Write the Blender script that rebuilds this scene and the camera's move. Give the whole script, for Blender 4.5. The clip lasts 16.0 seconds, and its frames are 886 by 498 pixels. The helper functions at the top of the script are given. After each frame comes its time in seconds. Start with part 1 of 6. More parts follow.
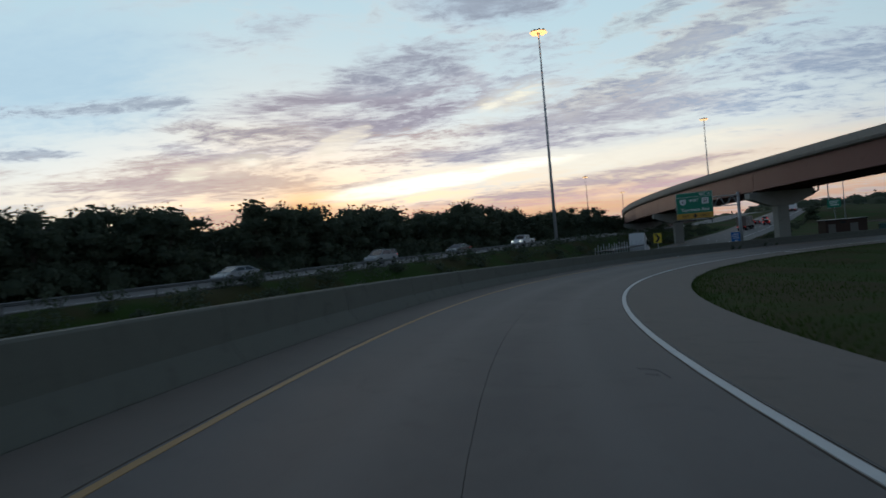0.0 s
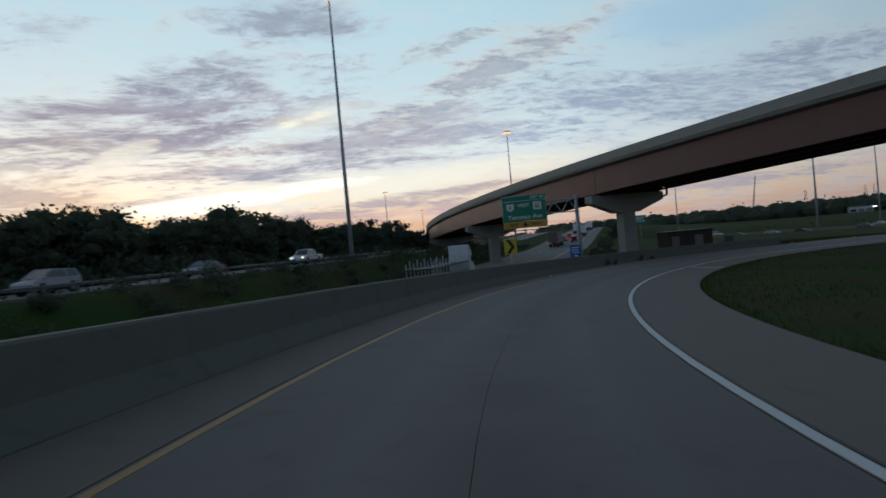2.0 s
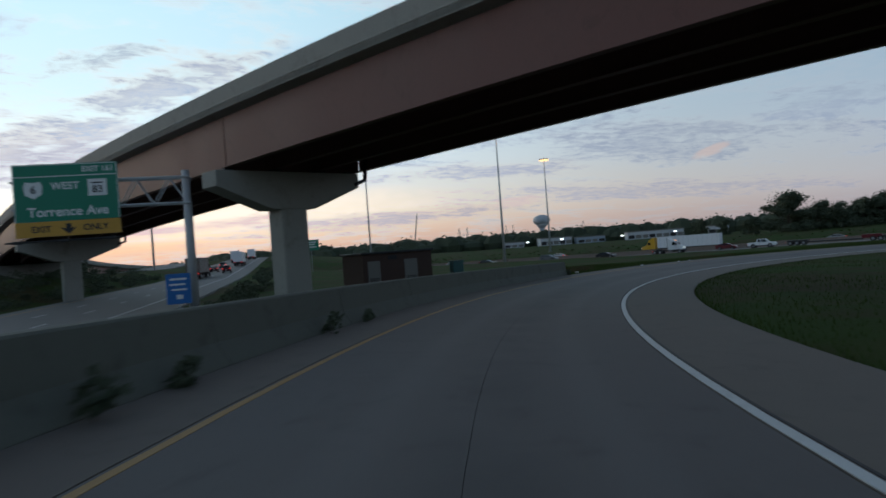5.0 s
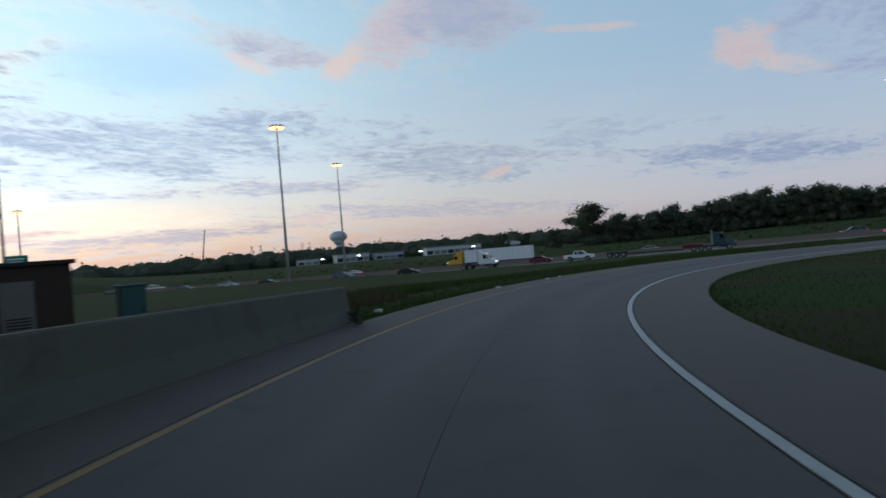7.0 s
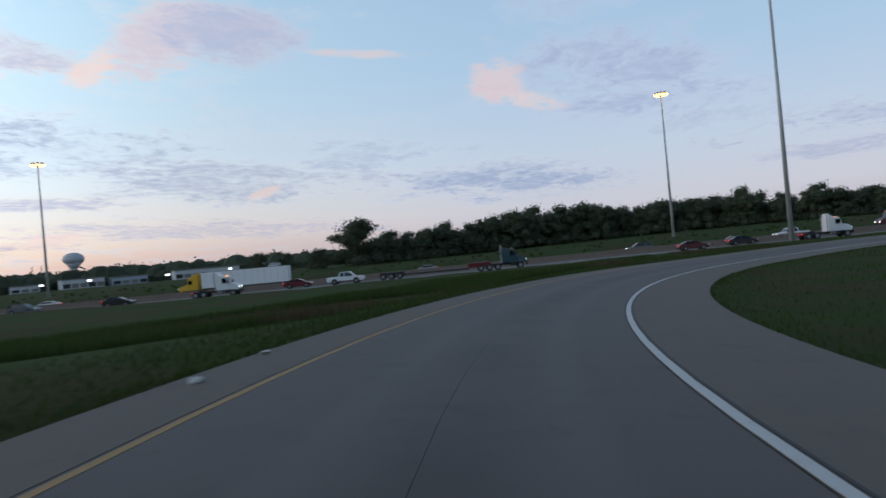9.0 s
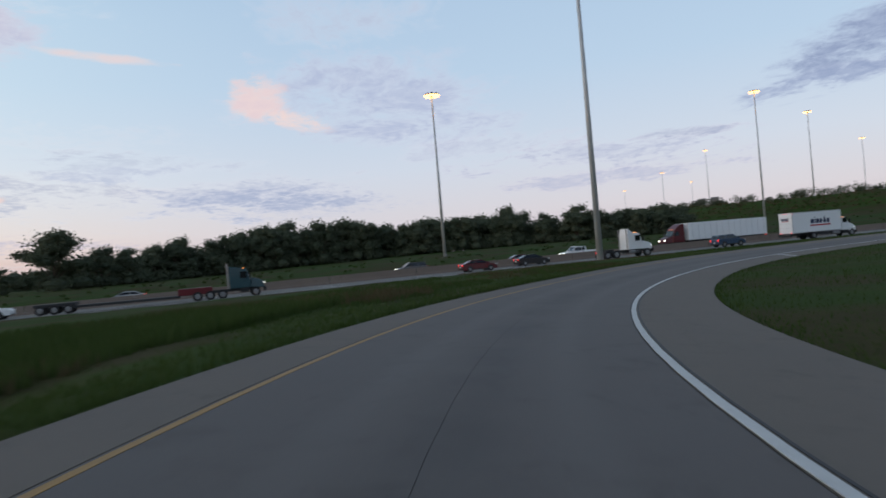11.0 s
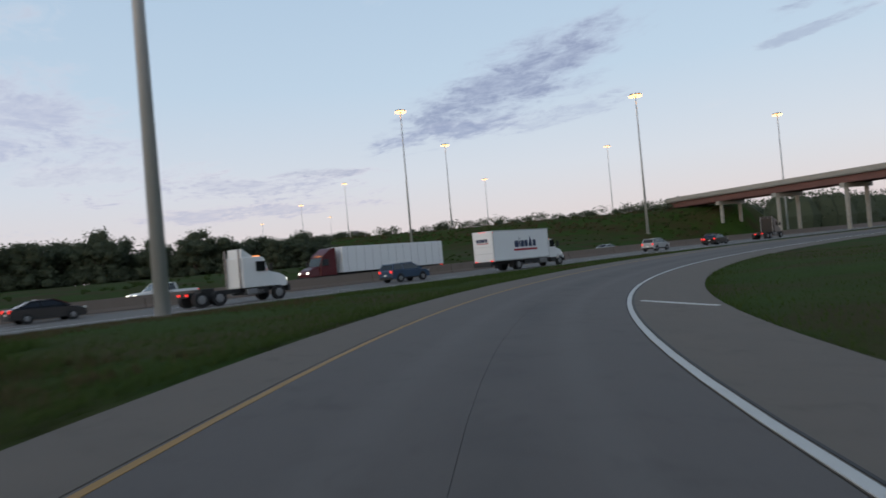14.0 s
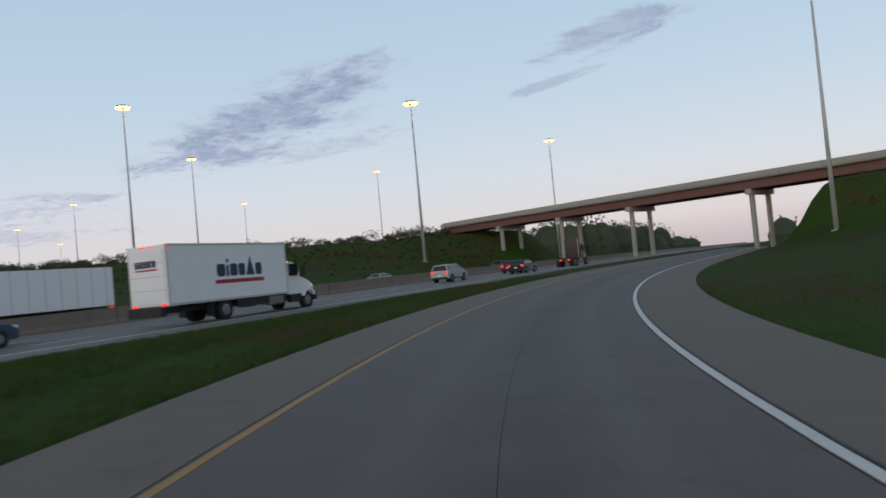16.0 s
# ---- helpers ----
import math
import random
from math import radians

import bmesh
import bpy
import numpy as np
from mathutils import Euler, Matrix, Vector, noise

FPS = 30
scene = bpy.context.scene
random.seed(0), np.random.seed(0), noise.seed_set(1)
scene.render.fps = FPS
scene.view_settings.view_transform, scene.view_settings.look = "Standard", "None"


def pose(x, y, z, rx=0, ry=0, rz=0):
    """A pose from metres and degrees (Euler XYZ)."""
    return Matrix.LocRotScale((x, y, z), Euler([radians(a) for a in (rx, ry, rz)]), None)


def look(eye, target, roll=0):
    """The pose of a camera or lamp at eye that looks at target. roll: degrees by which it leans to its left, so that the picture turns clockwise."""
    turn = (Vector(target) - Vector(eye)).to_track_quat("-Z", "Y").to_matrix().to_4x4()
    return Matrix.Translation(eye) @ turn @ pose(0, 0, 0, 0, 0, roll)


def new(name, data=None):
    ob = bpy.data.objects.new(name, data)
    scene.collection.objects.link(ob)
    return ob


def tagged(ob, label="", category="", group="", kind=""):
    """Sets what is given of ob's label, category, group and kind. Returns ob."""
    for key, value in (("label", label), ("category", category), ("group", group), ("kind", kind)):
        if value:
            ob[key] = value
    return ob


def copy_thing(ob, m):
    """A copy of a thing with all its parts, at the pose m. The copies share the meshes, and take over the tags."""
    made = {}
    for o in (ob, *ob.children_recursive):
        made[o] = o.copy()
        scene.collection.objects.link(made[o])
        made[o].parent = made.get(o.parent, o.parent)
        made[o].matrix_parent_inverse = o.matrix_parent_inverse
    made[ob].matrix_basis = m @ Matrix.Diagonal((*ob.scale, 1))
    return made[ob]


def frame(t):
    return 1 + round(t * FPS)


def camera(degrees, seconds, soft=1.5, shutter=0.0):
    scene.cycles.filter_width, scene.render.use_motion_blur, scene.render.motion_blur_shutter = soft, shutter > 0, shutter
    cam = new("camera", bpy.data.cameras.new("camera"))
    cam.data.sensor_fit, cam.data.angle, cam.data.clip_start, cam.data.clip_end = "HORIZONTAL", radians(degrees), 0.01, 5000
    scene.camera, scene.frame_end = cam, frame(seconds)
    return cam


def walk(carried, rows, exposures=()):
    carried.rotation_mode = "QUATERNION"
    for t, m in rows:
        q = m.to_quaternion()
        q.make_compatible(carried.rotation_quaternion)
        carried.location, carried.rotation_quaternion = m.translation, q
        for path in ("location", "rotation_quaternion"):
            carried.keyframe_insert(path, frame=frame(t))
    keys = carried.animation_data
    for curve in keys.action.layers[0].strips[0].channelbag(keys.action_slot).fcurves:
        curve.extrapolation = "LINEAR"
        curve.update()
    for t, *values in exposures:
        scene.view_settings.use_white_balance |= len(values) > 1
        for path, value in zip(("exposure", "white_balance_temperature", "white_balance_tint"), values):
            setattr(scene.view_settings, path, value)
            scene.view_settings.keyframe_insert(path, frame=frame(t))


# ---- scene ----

# ---- camera and drive ----
cam = camera(62.92, 16.0, soft=1.6, shutter=0.35)

# seconds, eye x, y, z, heading (clockwise from +y), pitch, roll in degrees
DRIVE = [
    (0, -0.16, 0.01, 6.3, 0, -0.62, -5.09),
    (0.5, 0.4, 8.04, 6.01, 3.87, -0.48, -5.23),
    (1, 1.42, 15.53, 5.75, 7.57, -0.35, -5.13),
    (1.5, 3.19, 24.02, 5.46, 11.98, -0.35, -5.08),
    (2, 5.28, 31.29, 5.22, 15.86, -0.39, -5.14),
    (2.5, 8.22, 39.29, 4.95, 20.25, -0.3, -4.94),
    (3, 11.28, 46.05, 4.73, 24.04, -0.12, -4.85),
    (3.5, 15.22, 53.39, 4.49, 28.38, -0.13, -4.67),
    (4, 19.3, 59.8, 4.29, 32.49, 0.03, -4.42),
    (4.2, 21.28, 62.57, 4.2, 34.39, 0.01, -4.37),
    (4.9, 28.49, 71.23, 3.91, 40.8, 0.05, -4.23),
    (5.6, 36.35, 78.78, 3.64, 46.79, 0.17, -4.24),
    (6.3, 44.72, 85.35, 3.39, 52.18, 0.21, -4.6),
    (6.5, 46.75, 86.77, 3.34, 53.44, 0.19, -4.79),
    (7, 53.27, 90.94, 3.16, 57.61, 0.21, -4.75),
    (7.5, 60.18, 94.63, 3, 62.25, 0.34, -5.03),
    (8, 66.46, 97.38, 2.85, 66.52, 0.3, -5.04),
    (8.5, 73.88, 99.92, 2.7, 71.56, 0.41, -4.97),
    (9, 80.44, 101.58, 2.57, 75.88, 0.38, -5.11),
    (9.5, 88.07, 102.87, 2.43, 80.74, 0.61, -5.01),
    (10, 95.25, 103.49, 2.31, 85.15, 0.64, -4.67),
    (10.2, 97.82, 103.57, 2.27, 86.73, 0.62, -4.63),
    (10.9, 108.54, 103.18, 2.08, 93.64, 0.5, -4.77),
    (11.6, 118.91, 101.46, 1.91, 100.62, 0.43, -5.1),
    (12.3, 129.14, 98.46, 1.73, 106.88, 0.54, -5.3),
    (12.5, 131.13, 97.76, 1.7, 108.06, 0.63, -5.3),
    (13, 138.86, 94.54, 1.59, 112.97, 0.59, -5.01),
    (13.5, 146.29, 90.66, 1.49, 118.15, 1.12, -5.05),
    (14, 152.65, 86.62, 1.42, 122.73, 0.94, -4.99),
    (14.5, 159.37, 81.49, 1.37, 127.72, 1.3, -5.24),
    (15, 165.21, 76.24, 1.34, 132.18, 1.24, -5.37),
    (15.5, 171.24, 69.9, 1.33, 136.91, 1.4, -5.37),
    (16, 176.3, 63.73, 1.36, 140.98, 1.75, -5.35),
]


def drive_pose(x, y, z, heading, pitch, roll):
    h, p = radians(heading), radians(pitch)
    ahead = Vector((math.sin(h) * math.cos(p), math.cos(h) * math.cos(p), math.sin(p)))
    eye = Vector((x, y, z))
    return look(eye, eye + ahead * 10, roll)


walk(cam, [(r[0], drive_pose(*r[1:])) for r in DRIVE],
     exposures=[(0, -0.92, 5700, 5), (2.5, -0.88, 5650, 4), (4, -0.62, 5650, 4), (6.7, -0.38, 5650, 5), (8, -0.2, 5650, 6), (12.5, 0.12, 6350, 12), (16, 0.1, 6400, 10)])

# ---- world and light ----
SUN_AZ = -12.0          # bearing of the set sun, clockwise from +y
sun_dir = Vector((math.sin(radians(SUN_AZ)), math.cos(radians(SUN_AZ)), 0.0))


def srgb(r, g, b):
    f = lambda c: c / 12.92 if c <= 0.04045 else ((c + 0.055) / 1.055) ** 2.4
    return (f(r / 255), f(g / 255), f(b / 255), 1.0)


class Nodes:
    """Short hand for node trees."""

    def __init__(self, tree):
        self.t = tree

    def add(self, kind, **values):
        n = self.t.nodes.new(kind)
        for key, v in values.items():
            n.inputs[key].default_value = v
        return n

    def link(self, a, b):
        self.t.links.new(a, b)

    def put(self, sock, v):
        if isinstance(v, bpy.types.NodeSocket):
            self.t.links.new(v, sock)
        else:
            sock.default_value = v

    def math(self, op, a, b=0.0, c=0.0, clamp=False):
        n = self.t.nodes.new("ShaderNodeMath")
        n.operation, n.use_clamp = op, clamp
        for i, v in enumerate((a, b, c)):
            self.put(n.inputs[i], v)
        return n.outputs[0]

    def vmath(self, op, a, b=(0, 0, 0)):
        n = self.t.nodes.new("ShaderNodeVectorMath")
        n.operation = op
        self.put(n.inputs[0], a), self.put(n.inputs[1], b)
        return n.outputs["Value"] if op in ("DOT_PRODUCT", "LENGTH", "DISTANCE") else n.outputs[0]

    def mix(self, fac, a, b, blend="MIX"):
        n = self.t.nodes.new("ShaderNodeMix")
        n.data_type, n.blend_type = "RGBA", blend
        self.put(n.inputs[0], fac), self.put(n.inputs[6], a), self.put(n.inputs[7], b)
        return n.outputs[2]

    def ramp(self, fac, stops, ease=False):
        n = self.t.nodes.new("ShaderNodeValToRGB")
        r = n.color_ramp
        if ease:
            r.interpolation = "EASE"
        while len(r.elements) < len(stops):
            r.elements.new(0.5)
        for e, (p, c) in zip(r.elements, stops):
            e.position, e.color = p, c if len(c) == 4 else (*c, 1)
        self.put(n.inputs[0], fac)
        return n.outputs[0]

    def step(self, v, lo, hi):
        n = self.t.nodes.new("ShaderNodeMapRange")
        n.interpolation_type = "SMOOTHSTEP"
        self.put(n.inputs[0], v), self.put(n.inputs[1], lo), self.put(n.inputs[2], hi)
        return n.outputs[0]

    def noise(self, vec, scale, detail=4.0, rough=0.5, distort=0.0):
        n = self.t.nodes.new("ShaderNodeTexNoise")
        self.put(n.inputs["Vector"], vec)
        for k, v in (("Scale", scale), ("Detail", detail), ("Roughness", rough), ("Distortion", distort)):
            self.put(n.inputs[k], v)
        return n.outputs[0]


def build_sky():
    world = bpy.data.worlds.new("dusk_sky")
    scene.world = world
    world.use_nodes = True
    world.node_tree.nodes.clear()
    k = Nodes(world.node_tree)
    out = k.add("ShaderNodeOutputWorld")
    bg = k.add("ShaderNodeBackground", Strength=1.0)
    k.link(bg.outputs[0], out.inputs[0])
    way = k.add("ShaderNodeTexCoord").outputs["Generated"]
    sep = k.add("ShaderNodeSeparateXYZ")
    k.link(way, sep.inputs[0])
    x, y, z = sep.outputs
    flat = k.vmath("NORMALIZE", k.vmath("MULTIPLY", way, (1, 1, 0)))
    toward = k.vmath("DOT_PRODUCT", flat, tuple(sun_dir))
    near_sun = k.step(toward, -0.2, 0.95)
    up = k.math("MAXIMUM", z, 0.0)
    warm = k.ramp(up, [(0.0, srgb(226, 172, 148)), (0.03, srgb(246, 200, 166)), (0.06, srgb(250, 226, 198)), (0.12, srgb(238, 237, 230)),
                       (0.20, srgb(222, 235, 235)), (0.32, srgb(208, 230, 234)), (0.45, srgb(158, 192, 212)), (0.65, srgb(84, 102, 126)), (1.0, srgb(52, 64, 86))])
    cool = k.ramp(up, [(0.0, srgb(196, 184, 188)), (0.05, srgb(210, 204, 208)), (0.12, srgb(202, 208, 218)), (0.24, srgb(182, 201, 218)),
                       (0.40, srgb(168, 191, 212)), (0.65, srgb(80, 98, 124)), (1.0, srgb(50, 62, 84))])
    clear = k.mix(near_sun, cool, warm)
    nishita = k.t.nodes.new("ShaderNodeTexSky")
    nishita.sky_type, nishita.sun_disc = "NISHITA", False
    nishita.sun_elevation, nishita.sun_rotation = radians(2.0), radians(SUN_AZ)
    sky = k.mix(0.03, clear, nishita.outputs[0])

    # bearing and height in degrees
    az = k.math("MULTIPLY", k.math("ARCTAN2", x, y), 180 / math.pi)
    el = k.math("MULTIPLY", k.math("ARCSINE", z), 180 / math.pi)

    # three grains of the cloud deck, seen in perspective
    lift = k.math("ADD", up, 0.075)
    deck = k.vmath("DIVIDE", way, k_comb(k, lift))
    warp = k.noise(deck, 0.8, 3, 0.5)
    bent = k.vmath("ADD", deck, k.vmath("MULTIPLY", k_comb(k, k.math("SUBTRACT", warp, 0.5)), (0.5, 0.5, 0)))
    turned = k.t.nodes.new("ShaderNodeMapping")
    turned.inputs["Rotation"].default_value = (0, 0, radians(28))
    turned.inputs["Scale"].default_value = (0.9, 1.2, 0.0)
    k.link(bent, turned.inputs[0])
    lumps = k.math("MULTIPLY", k.math("SUBTRACT", k.noise(turned.outputs[0], 1.5, 10, 0.62), 0.5), 2.4)
    ripple = k.math("MULTIPLY", k.math("SUBTRACT", k.noise(turned.outputs[0], 9.0, 7, 0.7, 0.4), 0.5), 2.4)
    grain = k.math("ADD", k.math("MULTIPLY", lumps, 0.68), k.math("MULTIPLY", ripple, 0.32))
    flake = k.step(k.math("ADD", k.math("MULTIPLY", ripple, 0.75), k.math("MULTIPLY", lumps, 0.25)), -0.12, 0.28)
    shimmer = k.math("ADD", 0.5, k.math("MULTIPLY", ripple, 1.6), clamp=True)

    def cloud(a, e, w, h, tilt, body, rim, dense=1.0, ragged=4.0, flakes=0.0, soft=1.5, shine=1.0):
        """One cloud: bearing, height, half length, half depth, tilt in degrees; colours of body and lit rim; flakes breaks it up."""
        nonlocal sky
        r, wide = radians(tilt), math.cos(radians(e))
        da = k.math("MULTIPLY", k.math("SUBTRACT", az, a), wide)
        de = k.math("SUBTRACT", el, e)
        p1 = k.math("ADD", k.math("MULTIPLY", da, math.cos(r) / w), k.math("MULTIPLY", de, math.sin(r) / w))
        p2 = k.math("SUBTRACT", k.math("MULTIPLY", de, math.cos(r) / h), k.math("MULTIPLY", da, math.sin(r) / h))
        away = k.math("ADD", k.math("MULTIPLY", p1, p1), k.math("MULTIPLY", p2, p2))
        m = k.math("ADD", k.math("SUBTRACT", 1.4, away), k.math("MULTIPLY", grain, ragged))
        cut = k.math("MULTIPLY", k.step(m, 0.0, soft), dense)
        if flakes:
            cut = k.math("MULTIPLY", cut, k.math("ADD", 1.0 - flakes, k.math("MULTIPLY", flake, flakes)))
        lit = k.math("ADD", k.math("MULTIPLY", k.step(m, 0.2, 1.6), 0.65), k.math("MULTIPLY", shimmer, 0.35))
        tone = [(c[0] * shine, c[1] * shine, c[2] * shine, 1) for c in (srgb(*rim), srgb(*body))]
        sky = k.mix(cut, sky, k.mix(lit, *tone))

    white, cream, gold = (238, 240, 240), (254, 236, 210), (255, 240, 210)
    mauve, rosy, slate, dove, blue_grey = (172, 160, 168), (200, 170, 164), (166, 168, 178), (194, 195, 202), (144, 156, 182)
    peach, lilac, pale = (246, 214, 198), (202, 198, 210), (208, 228, 236)

    # thin flaky veil all over, thickest round the sunset: white flakes, grey where it is dense
    cover = k.math("SUBTRACT", 0.2, k.math("MULTIPLY", k.step(toward, -0.6, 0.8), 0.32))
    veil = k.math("MULTIPLY", k.step(grain, cover, k.math("ADD", cover, 0.35)), k.math("ADD", 0.3, k.math("MULTIPLY", near_sun, 0.4)))
    dense_veil = k.step(grain, k.math("ADD", cover, 0.12), k.math("ADD", cover, 0.5))
    sky = k.mix(veil, sky, k.mix(dense_veil, k.mix(near_sun, srgb(214, 216, 222), srgb(240, 236, 228)), k.mix(near_sun, srgb(186, 193, 208), srgb(196, 190, 192))))

    # round the sunset
    cloud(-28, 14, 12, 5, 5, pale, (214, 232, 238), 0.95, 1.5)
    cloud(-24, 11.6, 8.5, 0.55, 4, slate, white, 0.8, 5.0)
    cloud(-29, 8.3, 4.0, 0.5, 1, slate, white, 0.8, 4.0)
    cloud(-12, 17, 5, 1.2, 12, dove, white, 0.6, 4.0, 0.5)
    cloud(-18, 6.0, 14, 2.0, -2, rosy, cream, 0.9, 3.0)
    cloud(-6, 10.4, 12.5, 2.6, 4, mauve, (214, 202, 206), 1.0, 3.4)
    cloud(-1.5, 13.8, 6.2, 2.0, 6, (168, 165, 175), (226, 222, 222), 0.95, 3.6)
    cloud(-14, 9.4, 6.0, 1.0, -4, mauve, cream, 0.8, 4.0)
    cloud(-2, 7.3, 9.0, 1.4, 6, rosy, cream, 0.85, 4.5, 0.35)
    cloud(6, 17.6, 7.0, 1.7, -6, slate, (222, 226, 232), 0.9, 3.0)
    cloud(8.5, 13.4, 4.0, 2.2, 12, dove, (240, 238, 236), 0.8, 5.0, 0.5)
    cloud(13, 8.4, 13.5, 2.2, 8, (176, 167, 176), (226, 212, 206), 0.95, 2.8, 0.1)
    cloud(20, 12.6, 9.5, 1.5, 20, (172, 173, 186), cream, 0.9, 4.5, 0.2)
    cloud(17, 15.2, 7.0, 0.9, 17, slate, cream, 0.7, 5.0, 0.3)
    cloud(26, 10.6, 9.5, 3.0, 10, (178, 185, 198), (236, 236, 236), 0.9, 4.0, 0.65)
    cloud(36.5, 15.0, 7.0, 2.2, 0, (196, 222, 236), (196, 222, 236), 0.9, 1.5)
    # bright rifts
    cloud(0.5, 4.8, 12.0, 0.6, 5, gold, cream, 1.0, 2.6, 0, 1.2, 1.6)
    cloud(17, 5.4, 13.0, 0.9, 4, (255, 238, 212), cream, 0.9, 3.4, 0.2, 1.5, 1.15)
    cloud(5.8, 10.3, 4.2, 1.1, 14, gold, cream, 0.7, 4.5, 0.45, 2.6, 1.15)
    cloud(4.6, 10.1, 1.3, 0.35, 18, gold, cream, 0.9, 3.5, 0.15, 2.6, 1.4)
    cloud(7.4, 10.9, 1.6, 0.35, 12, gold, cream, 0.85, 4.0, 0.3, 2.6, 1.3)
    cloud(-14.4, 7.1, 2.4, 0.8, 3, gold, cream, 0.6, 5.0, 0.6, 2.6, 1.15)
    cloud(-14.2, 7.2, 0.9, 0.3, 3, (255, 244, 222), gold, 0.9, 3.5, 0.2, 2.6, 1.6)
    cloud(-16.3, 6.7, 1.0, 0.3, 12, gold, cream, 0.8, 4.0, 0.4, 2.6, 1.3)
    cloud(-18.4, 6.7, 1.5, 0.5, 8, gold, cream, 0.9, 5.0, 0.3, 1.8, 1.15)
    cloud(-7.5, 8.3, 2.4, 0.8, 25, cream, cream, 0.8, 4.0, 0.3, 1.2, 1.2)
    cloud(30, 4.0, 14.0, 1.5, 0, (255, 230, 200), (252, 222, 196), 0.85, 2.4, 0.1, 1.5, 1.15)
    cloud(5, 2.5, 16.0, 0.8, 2, (222, 168, 152), (250, 200, 164), 0.8, 2.0)
    cloud(20, 2.9, 12.0, 0.5, 3, (206, 174, 176), (246, 206, 180), 0.8, 3.0)
    cloud(12, 3.5, 13.0, 0.7, 4, (186, 164, 168), (246, 210, 176), 0.85, 3.2)
    cloud(10, 1.5, 17.0, 0.7, 1, (250, 188, 138), (246, 196, 156), 0.8, 1.6)
    cloud(-14, 3.2, 10.0, 0.9, 0, (196, 158, 150), (232, 188, 162), 0.8, 2.4)
    cloud(37, 2.7, 13.0, 0.7, 2, (186, 172, 182), (248, 220, 190), 0.85, 3.0)
    # flaky deck over the freeway crossing
    cloud(36, 9.2, 13.0, 3.2, 4, (172, 181, 196), (228, 232, 236), 0.9, 3.0, 0.4)
    cloud(48, 9.4, 11.0, 2.2, -5, (176, 184, 198), (228, 232, 236), 0.88, 3.2, 0.4)
    cloud(60, 6.9, 13.5, 1.8, -3, (184, 187, 199), (232, 228, 224), 0.88, 3.2, 0.25)
    cloud(71, 8.3, 9.0, 1.0, -2, (188, 194, 206), (222, 226, 230), 0.75, 3.5, 0.3)
    cloud(45, 5.9, 9.0, 0.7, -2, (186, 184, 200), (246, 228, 208), 0.8, 4.0, 0.3)
    cloud(57, 3.4, 15.0, 0.8, -3, (196, 188, 198), (236, 216, 204), 0.8, 4.0, 0.3)
    cloud(62.5, 5.9, 1.3, 0.35, 18, peach, peach, 0.7, 3.0)
    cloud(48, 3.4, 2.4, 0.4, 4, peach, peach, 0.7, 4.0)
    cloud(81, 5.7, 9.0, 1.7, 0, (180, 186, 202), (226, 222, 224), 0.85, 3.4, 0.25)
    cloud(72, 7.8, 6.0, 0.6, 2, (192, 198, 212), (224, 226, 230), 0.6, 5.0, 0.4)
    # rose-lit clouds high up
    cloud(45, 16.6, 5.4, 1.5, -12, (188, 188, 202), (240, 212, 200), 0.9, 3.2)
    cloud(43.5, 15.3, 2.2, 0.5, -25, peach, peach, 0.6, 4.0)
    cloud(55, 17.0, 3.6, 2.2, 30, (218, 200, 204), peach, 0.85, 3.6)
    cloud(61.5, 17.4, 5.6, 2.1, -8, (190, 192, 208), (222, 208, 212), 0.95, 3.0)
    cloud(51, 15.0, 2.2, 0.9, 40, peach, peach, 0.75, 4.0)
    cloud(70.5, 15.9, 4.6, 0.4, -5, (226, 206, 202), peach, 0.9, 2.0)
    cloud(91, 12.4, 10.0, 3.6, -7, (178, 186, 206), (214, 214, 222), 0.95, 2.8, 0.12)
    cloud(81.4, 13.1, 2.2, 1.5, -25, (228, 204, 202), peach, 0.9, 3.8)
    cloud(84.4, 11.2, 2.2, 0.7, -10, peach, peach, 0.65, 4.0)
    cloud(88, 18.8, 7.0, 2.0, 1, (186, 193, 208), (212, 218, 226), 0.85, 2.8, 0.2)
    # lavender streaks and the dark clouds away from the sun
    cloud(83, 5.0, 8.0, 1.2, -2, (158, 168, 192), (206, 206, 216), 0.7, 3.4)
    cloud(98, 8.2, 8.0, 0.8, 2, (190, 194, 208), (222, 220, 226), 0.6, 4.0, 0.3)
    cloud(108.5, 6.7, 11.0, 1.2, 0, (180, 184, 202), (222, 216, 222), 0.8, 4.0, 0.45)
    cloud(108, 4.9, 9.0, 0.6, 0, (176, 180, 200), (218, 208, 214), 0.7, 4.0, 0.2)
    cloud(113, 7.7, 4.0, 0.4, -4, (164, 172, 192), lilac, 0.6, 4.0)
    cloud(129.5, 13.3, 10.0, 2.5, 18, blue_grey, (186, 196, 214), 1.0, 2.6, 0.1)
    cloud(123.8, 9.9, 5.0, 0.7, 6, (150, 162, 188), (190, 198, 214), 0.85, 4.0)
    cloud(133, 10.4, 5.0, 0.8, 10, (168, 178, 200), (198, 206, 218), 0.6, 5.0, 0.5)
    cloud(155, 16.6, 6.8, 1.1, 12, (150, 162, 186), (186, 198, 214), 0.85, 4.0, 0.2)
    cloud(150, 13.6, 3.2, 0.4, 10, (160, 172, 194), (188, 200, 214), 0.7, 5.0)

    # broad glow round the hidden sun
    s3 = Vector((sun_dir.x, sun_dir.y, 0.03)).normalized()
    glow = k.math("POWER", k.math("MAXIMUM", k.vmath("DOT_PRODUCT", way, tuple(s3)), 0.0), 140.0)
    sky = k.mix(k.math("MULTIPLY", glow, 0.35), sky, srgb(255, 205, 150))
